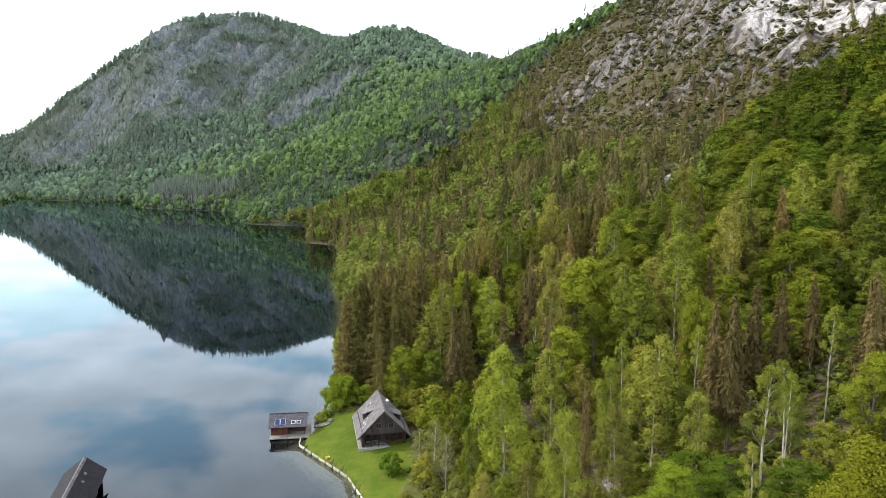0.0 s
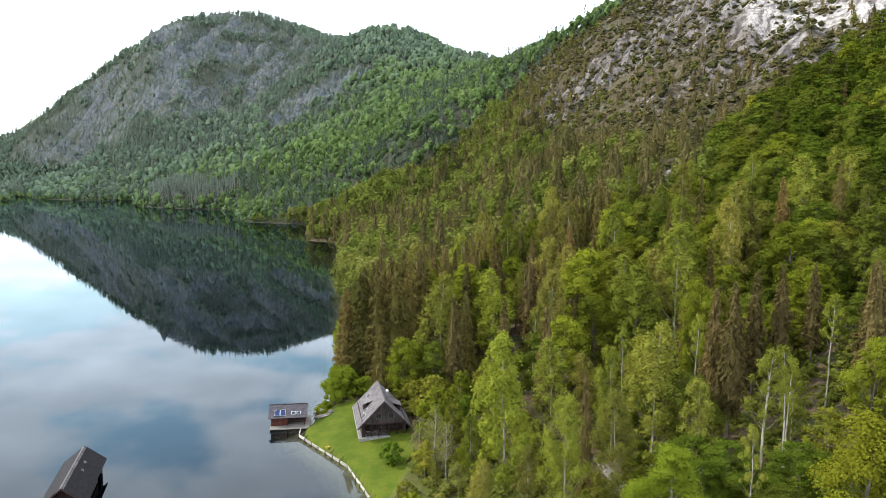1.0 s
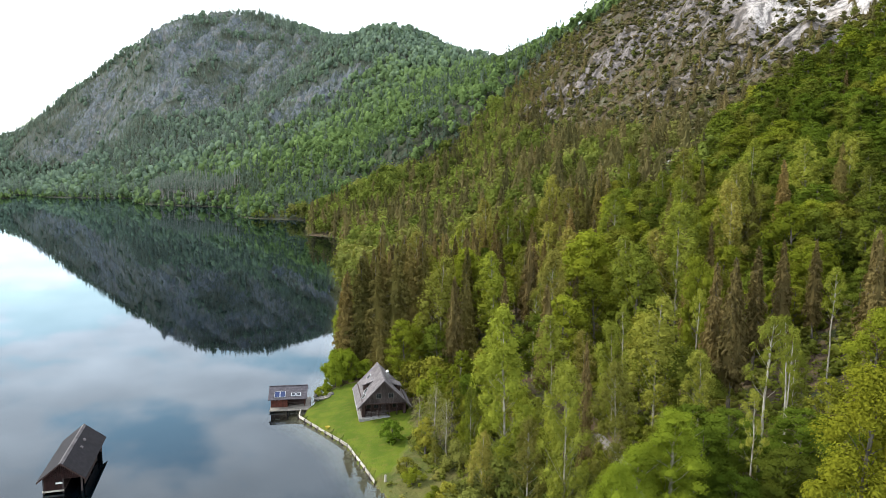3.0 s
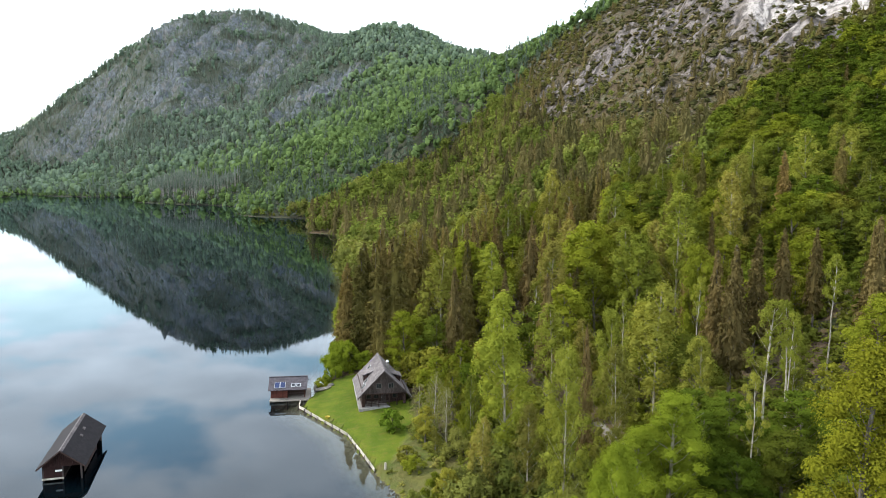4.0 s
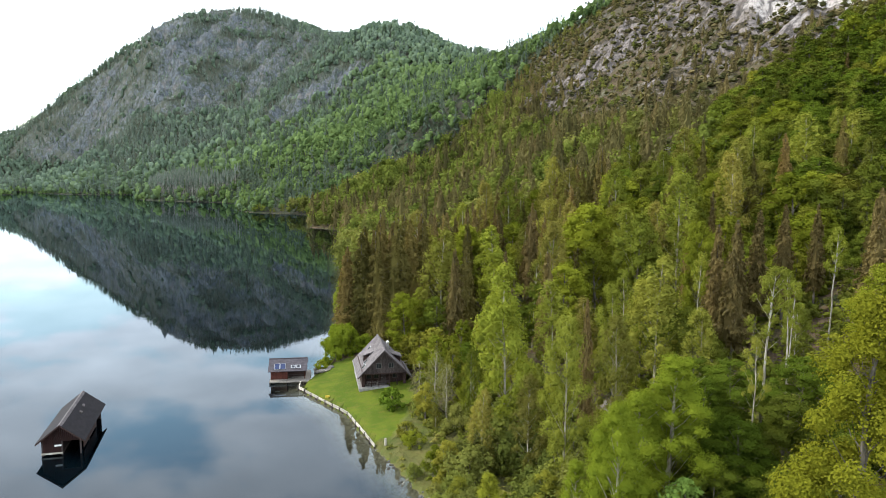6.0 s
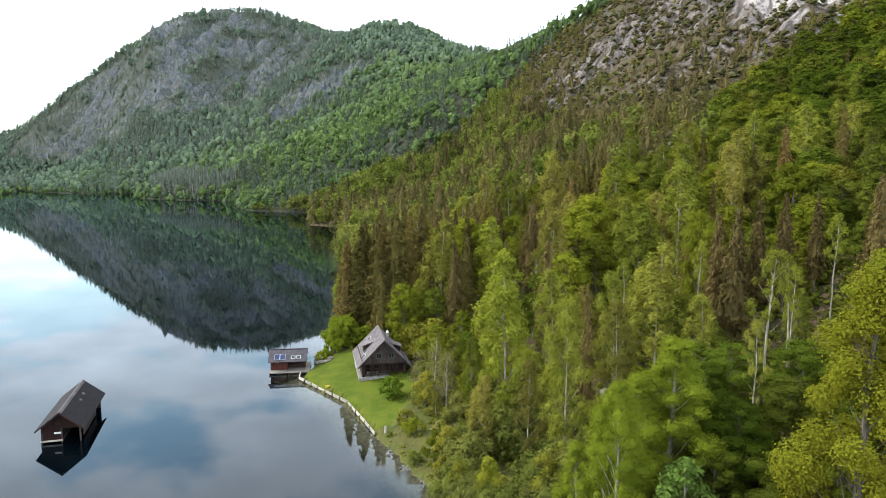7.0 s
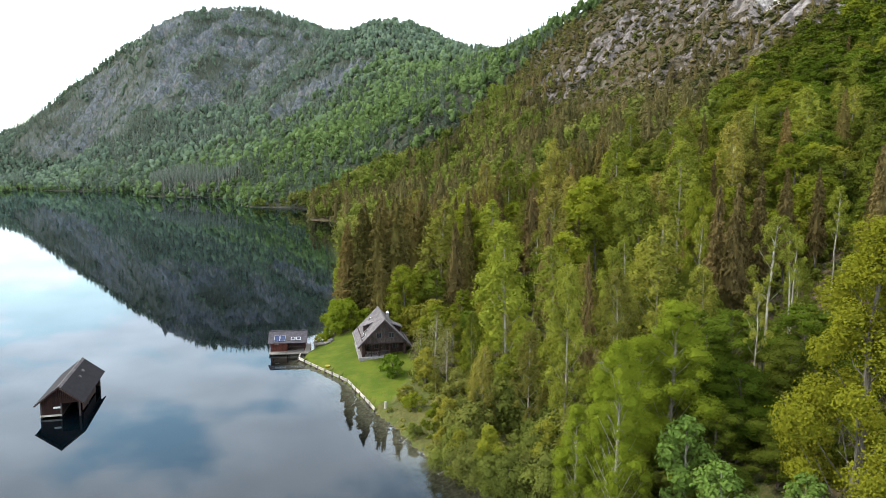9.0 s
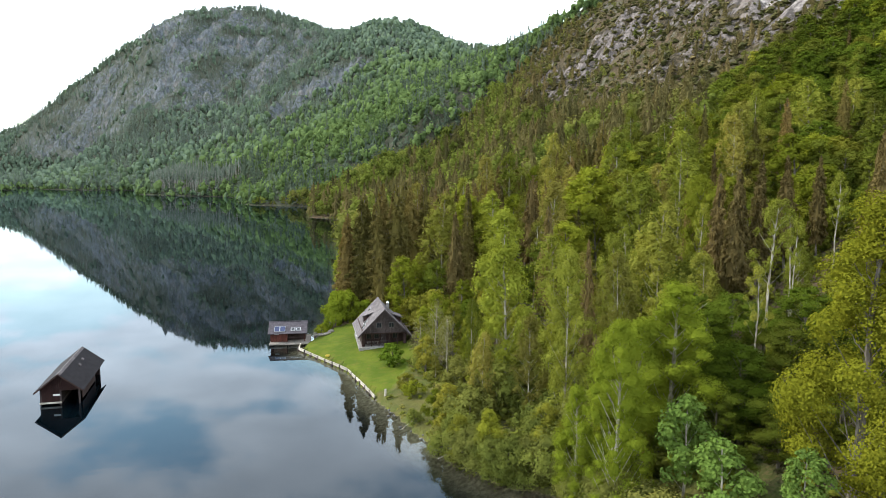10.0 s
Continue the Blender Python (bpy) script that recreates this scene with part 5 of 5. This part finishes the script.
    tagged(house, "dark wooden lake house with steep grey shingle roof on the lawn", "house")
    # table and benches on the porch
    for name, rows, label, cat in (
            ("porch_table", [("tabletop", (-2.9, -0.9, 0.35, 1.05, 0.72, 0.78)), ("leg", (-2.75, -2.65, 0.4, 1.0, 0.12, 0.72)), ("leg", (-1.15, -1.05, 0.4, 1.0, 0.12, 0.72))], "weathered wooden table on the porch", "table"),
            ("porch_bench", [("seat", (-2.9, -0.9, 1.2, 1.5, 0.52, 0.57)), ("leg", (-2.75, -2.65, 1.22, 1.48, 0.12, 0.52)), ("leg", (-1.15, -1.05, 1.22, 1.48, 0.12, 0.52))], "plain wooden bench on the porch", "bench")):
        t = new(name)
        t.matrix_basis = house.matrix_basis.copy()
        for n, b in rows:
            part(n, boxes(b), M_DECK, t)
        tagged(t, label, cat)


def build_boathouse():
    r = random.Random(6)
    b = new("boathouse")
    b.matrix_basis = pose(-51.55, 91.9, 0, 0, 0, 16.0)
    hw, depth, eave, ridge = 2.45, 14.2, 2.35, 4.3
    ox = 0.55
    oz = ox * (ridge - eave) / hw
    line = lambda x: eave + (ridge - eave) * (1 - abs(x) / hw) - 0.1
    boards("front_boards", b, M_BROWNWOOD, -hw, 0.1, 0.0, 0.45, line, 0.24, r, label="brown weathered upright boards")
    boards("gable_boards", b, M_BROWNWOOD, 0.1, hw, 0.0, 2.05, line, 0.24, r)
    part("side_wall", boxes((-hw, -hw + 0.1, 0.0, depth, -0.3, eave)), M_DARKWOOD, b)
    part("side_wall", boxes((hw - 0.1, hw, 1.6, 10.2, 0.25, eave), (hw - 0.1, hw, 10.2, depth, 1.5, eave)), M_DARKWOOD, b)
    part("back_wall", prism(((-hw, -0.3), (hw, -0.3), (hw, eave), (0, ridge - 0.1), (-hw, eave)), depth - 0.1, depth), M_DARKWOOD, b)
    part("inner_wall", boxes((-0.02, 0.1, 0.05, 9.0, -0.3, 2.6)), M_DARKWOOD, b)
    part("jetty", boxes((-hw, 0.1, 0.05, depth - 0.1, 0.3, 0.42)), M_DECK, b, "grey jetty boards inside")
    part("sill_beam", boxes((-hw - 0.05, 0.15, -0.12, 0.0, 0.22, 0.45)), M_TIMBER, b, "pale timber beam above the water")
    part("lintel", boxes((0.1, hw, -0.08, 0.04, 1.95, 2.1)), M_BROWNWOOD, b)
    for x, y in ((-hw + 0.1, 0.05), (hw - 0.1, 0.05), (0.05, 0.05), (hw - 0.1, 5.0), (hw - 0.1, 10.2), (hw - 0.1, depth - 0.15), (-hw + 0.1, depth - 0.15)):
        part("pile", boxes((x - 0.1, x + 0.1, y - 0.1, y + 0.1, -2.5, eave if y > 1 else 2.0)), M_GREYWOOD, b)
    part("sign", boxes((-0.85, 0.0, -0.09, -0.05, 1.28, 1.52)), M_WHITE, b, "plain white name board")
    for s in (-1, 1):
        part("roof_slope", roof_slope(s * (hw + ox), eave - oz, 0, ridge, -0.75, depth + 0.6, 6, 0.1, 0.012), M_BLACKROOF, b, "dark bituminous roof")
        part("bargeboard", prism(((s * (hw + ox), eave - oz - 0.1), (0, ridge - 0.1), (0, ridge + 0.1), (s * (hw + ox), eave - oz + 0.1)), -0.82, -0.76), M_DARKWOOD, b)
    part("ridge_cap", prism(((-0.3, ridge - 0.08), (0, ridge + 0.17), (0.3, ridge - 0.08), (0, ridge + 0.1)), -0.7, depth + 0.55), M_SHINGLE, b, "pale ridge capping")
    right = on_slope(hw + ox, eave - oz, 0, ridge)
    for y0, u0 in ((6.6, 2.3), (9.3, 2.5)):
        bm = bmesh.new()
        part("roof_vent", box(bm, y0, y0 + 0.65, u0, u0 + 0.4, 0.05, 0.24, right), M_SHINGLE, b, "small grey roof vent", 0.03)
    tagged(b, "dark wooden boathouse on piles standing in the lake", "boathouse")


def build_hut():
    r = random.Random(7)
    h = new("bathing_hut")
    h.matrix_basis = pose(-28.4, 126.1, 0, 0, 0, 8.4)
    hw, eave, ridge = 3.1, 2.35, 3.55
    part("deck", boxes((-hw - 0.1, hw + 0.9, -1.6, 5.2, 0.28, 0.42)), M_DECK, h, "grey plank platform")
    part("deck_edge", boxes((-hw - 0.12, hw + 0.92, -1.68, -1.6, 0.22, 0.43)), M_DECK, h, "pale plank deck edge")
    for x in (-hw, 0.0, hw, hw + 0.8):
        for y in (-1.4, 4.8):
            part("pile", boxes((x - 0.09, x + 0.09, y - 0.09, y + 0.09, -2.6, 0.28)), M_GREYWOOD, h)
    boards("front_boards", h, M_REDWOOD, -hw, -0.15, 0.0, 0.42, lambda x: 2.3, 0.2, r, label="red-brown upright boards")
    part("side_wall", prism(((0, 0.42), (4.8, 0.42), (4.8, eave), (2.6, ridge), (0, eave)), -0.05, 0.05), M_DARKWOOD, h)
    h.children[-1].matrix_basis = pose(-hw + 0.05, 0.02, 0, 0, 0, 90)
    part("side_wall", prism(((1.5, 0.42), (4.8, 0.42), (4.8, eave), (2.6, ridge), (1.5, eave + 0.3)), -0.05, 0.05), M_DARKWOOD, h)
    h.children[-1].matrix_basis = pose(hw - 0.05, 0.02, 0, 0, 0, 90)
    part("back_wall", boxes((-hw, hw, 4.72, 4.82, 0.42, eave)), M_DARKWOOD, h)
    part("porch_wall", boxes((-0.15, hw - 0.1, 1.5, 1.6, 0.42, 2.75), (-0.2, -0.1, 0.05, 1.5, 0.42, 2.5)), M_DARKWOOD, h)
    part("lintel", boxes((-hw, hw, -0.05, 0.05, 2.2, 2.36)), M_DARKWOOD, h)
    for x in (-0.12, hw - 0.08):
        part("post", boxes((x - 0.07, x + 0.07, -0.1, 0.04, 0.42, 2.2)), M_REDWOOD, h)
    part("sign", boxes((-2.35, -1.55, -0.08, -0.05, 1.75, 1.95)), M_WHITE, h, "plain white name board")
    part("porch_rail", boxes((0.1, hw - 0.2, -0.02, 0.04, 1.15, 1.22)), M_GREYWOOD, h)
    # roof: ridge along x, built with the ridge along y and turned
    roof = new("roof")
    roof.parent = h
    roof.matrix_basis = pose(0, 2.4, 0, 0, 0, 90)
    half = 2.4 + 0.75
    drop = 0.75 * (ridge - eave) / 2.4
    for s in (-1, 1):
        part("roof_slope", roof_slope(s * half, eave - drop, 0, ridge, -hw - 0.4, hw + 0.4, 5, 0.1, 0.012), M_SHEETROOF, roof, "dark grey sheet roof")
    part("ridge_cap", boxes((-0.14, 0.14, -hw - 0.42, hw + 0.42, ridge + 0.1, ridge + 0.18)), M_SHEETROOF, roof)
    front = on_slope(-half, eave - drop, 0, ridge)
    for y0 in (1.45, 0.45):
        bm = bmesh.new()
        s = part("solar_panel", box(bm, y0, y0 + 0.95, 0.55, 2.05, 0.13, 0.2, front), M_METAL, roof, "pale-framed blue solar panel")
        bm = bmesh.new()
        part("cells", box(bm, y0 + 0.05, y0 + 0.9, 0.6, 2.0, 0.19, 0.21, front), M_PANEL, s)
    for y0 in (-2.35, -1.35):
        slope_window(roof, front, y0, y0 + 0.8, 0.75, 1.55)
    tagged(h, "small red-brown bathing hut with solar panels on a lakeside deck", "hut")


def build_shore_wall():
    r = random.Random(9)
    wall = new("retaining_wall")
    pts = [Vector((-25.7, 124.2)), Vector((-25.4, 121.0)), Vector((-14.95, 107.8)), Vector((-9.4, 94.6))]
    for a, b in zip(pts, pts[1:]):
        run, n = (b - a).length, max(1, round((b - a).length / 2.3))
        turn = math.degrees(math.atan2(b.y - a.y, b.x - a.x))
        for i in range(n):
            p = a + (b - a) * (i / n)
            step = run / n
            top = 0.62 + r.uniform(-0.05, 0.05)
            o = part("plank", boxes((0.13, step - 0.02, -0.09, 0.09, 0.22, top)), M_TIMBER, wall, "pale squared timber", 0.02)
            o.matrix_basis = pose(p.x, p.y, 0, r.uniform(-1, 1), r.uniform(-0.8, 0.8), turn + r.uniform(-1.2, 1.2))
            o = part("plank", boxes((0.0, step, -0.07, 0.05, -1.2, 0.21)), M_DARKWOOD, wall, "dark wet timber")
            o.matrix_basis = pose(p.x, p.y, 0, 0, 0, turn)
            o = part("post", boxes((-0.07, 0.07, -0.18, 0.0, -1.2, top + 0.06)), M_GREYWOOD, wall, "dark wooden post")
            o.matrix_basis = pose(p.x, p.y, 0, r.uniform(-2, 2), r.uniform(-2, 2), turn)
    tagged(wall, "low timber retaining wall along the lawn's edge", "wall")


def stone(name, x, y, z, size, seed, material, label, category, flat=0.6):
    r = random.Random(seed)
    bm = bmesh.new()
    bmesh.ops.create_icosphere(bm, subdivisions=2, radius=1.0)
    for v in bm.verts:
        v.co *= 0.8 + 0.35 * noise.noise(v.co * 1.3 + Vector((seed, 0, 0)))
        v.co.z *= flat
    ob = part(name, bm, material, None)
    ob.matrix_basis = pose(x, y, z, r.uniform(-12, 12), r.uniform(-12, 12), r.uniform(0, 360)) @ Matrix.Diagonal((size, size * 0.8, size, 1))
    return tagged(ob, label, category, "stones on the bank")


M_ROCK = bark_material("grey_limestone", (0.06, 0.054, 0.046), (0.14, 0.13, 0.115))


def build_small_things():
    # pale stump by the end of the wall
    bm = bmesh.new()
    bmesh.ops.create_cone(bm, cap_ends=True, segments=10, radius1=0.22, radius2=0.17, depth=1.1)
    st = part("stump", bm, M_PALEBARK, None, bevel=0.02)
    st.location = (-7.9, 94.3, height(-7.9, 94.3) + 0.4)
    tagged(st, "short pale tree stump on the bank", "stump")
    # shallow yellow tub on the lawn
    bm = bmesh.new()
    bmesh.ops.create_cone(bm, cap_ends=False, segments=16, radius1=0.32, radius2=0.42, depth=0.26)
    bmesh.ops.create_cone(bm, cap_ends=True, segments=16, radius1=0.31, radius2=0.31, depth=0.03, matrix=Matrix.Translation((0, 0, -0.115)))
    tub = part("tub", bm, plain("yellow_plastic", (0.5, 0.38, 0.05)), None)
    tub.location = (-19.3, 114.6, height(-19.3, 114.6) + 0.13)
    tagged(tub, "shallow yellow plastic tub on the lawn", "tub")
    # rowing boat drawn up behind the hut
    bm = bmesh.new()
    rows = []
    for i in range(9):
        u = i / 8 * 2 - 1
        w, lift = 0.62 * (1 - abs(u) ** 2.4), 0.12 * u * u
        rows.append([bm.verts.new((1.7 * u, w * math.cos(a), -0.42 * math.sin(a) * (1 - 0.4 * u * u) + lift)) for a in np.linspace(0, math.pi, 7)])
    for p, q in zip(rows, rows[1:]):
        for k in range(6):
            bm.faces.new((p[k], p[k + 1], q[k + 1], q[k]))
    boat = new("rowing_boat")
    boat.matrix_basis = pose(-22.6, 129.6, height(-22.6, 129.6) + 0.36, 4, 0, 35)
    hull = part("hull", bm, M_DECK, boat, "pale painted hull")
    hull.modifiers.new("thick", "SOLIDIFY").thickness = 0.04
    for x in (-0.6, 0.5):
        part("thwart", boxes((x - 0.13, x + 0.13, -0.52, 0.52, -0.12, -0.08)), M_DECK, boat)
    tagged(boat, "small pale rowing boat drawn up on the bank", "boat")
    r = random.Random(12)
    for i in range(26):
        k = r.random()
        a, b = (Vector((-9.2, 94.0)), Vector((-2.3, 80))) if k < 0.5 else (Vector((-2.3, 80)), Vector((7.7, 66)))
        p = a + (b - a) * r.random() + Vector((r.uniform(-0.9, 0.5), r.uniform(-0.5, 0.5)))
        s = r.uniform(0.12, 0.38)
        stone("boulder", p.x, p.y, max(0.0, height(p.x, p.y)) + 0.05, s, i, M_ROCK, "rounded grey stone at the water's edge", "stone")
    for i, (x, y) in enumerate(((-24.2, 131.2), (-23.4, 132.3), (-24.6, 133.4), (-21.5, 131.8))):
        stone("boulder", x, y, max(0.0, height(x, y)) + 0.1, 0.5 + 0.12 * i, 50 + i, M_ROCK, "rounded grey stone at the water's edge", "stone")
    for x, y, turn, n in ((0.2, 74.6, 35, 1.5), (2.9, 71.4, -20, 1.9), (-4.6, 83.5, 60, 1.4)):
        bm = bmesh.new()
        v, f = tube([(-n / 2, 0, 0), (0, 0.1, 0.08), (n / 2, -0.05, 0.3)], [0.08, 0.065, 0.03], 7)
        vs = [bm.verts.new(p) for p in v]
        for q in f:
            bm.faces.new([vs[k] for k in q])
        bmesh.ops.holes_fill(bm, edges=bm.edges)
        lg = part("driftwood_log", bm, M_PALEBARK, None)
        lg.matrix_basis = pose(x, y, 0.12, 0, 0, turn)
        tagged(lg, "bleached driftwood log at the water's edge", "log")


build_house()
build_boathouse()
build_hut()
build_shore_wall()
build_small_things()
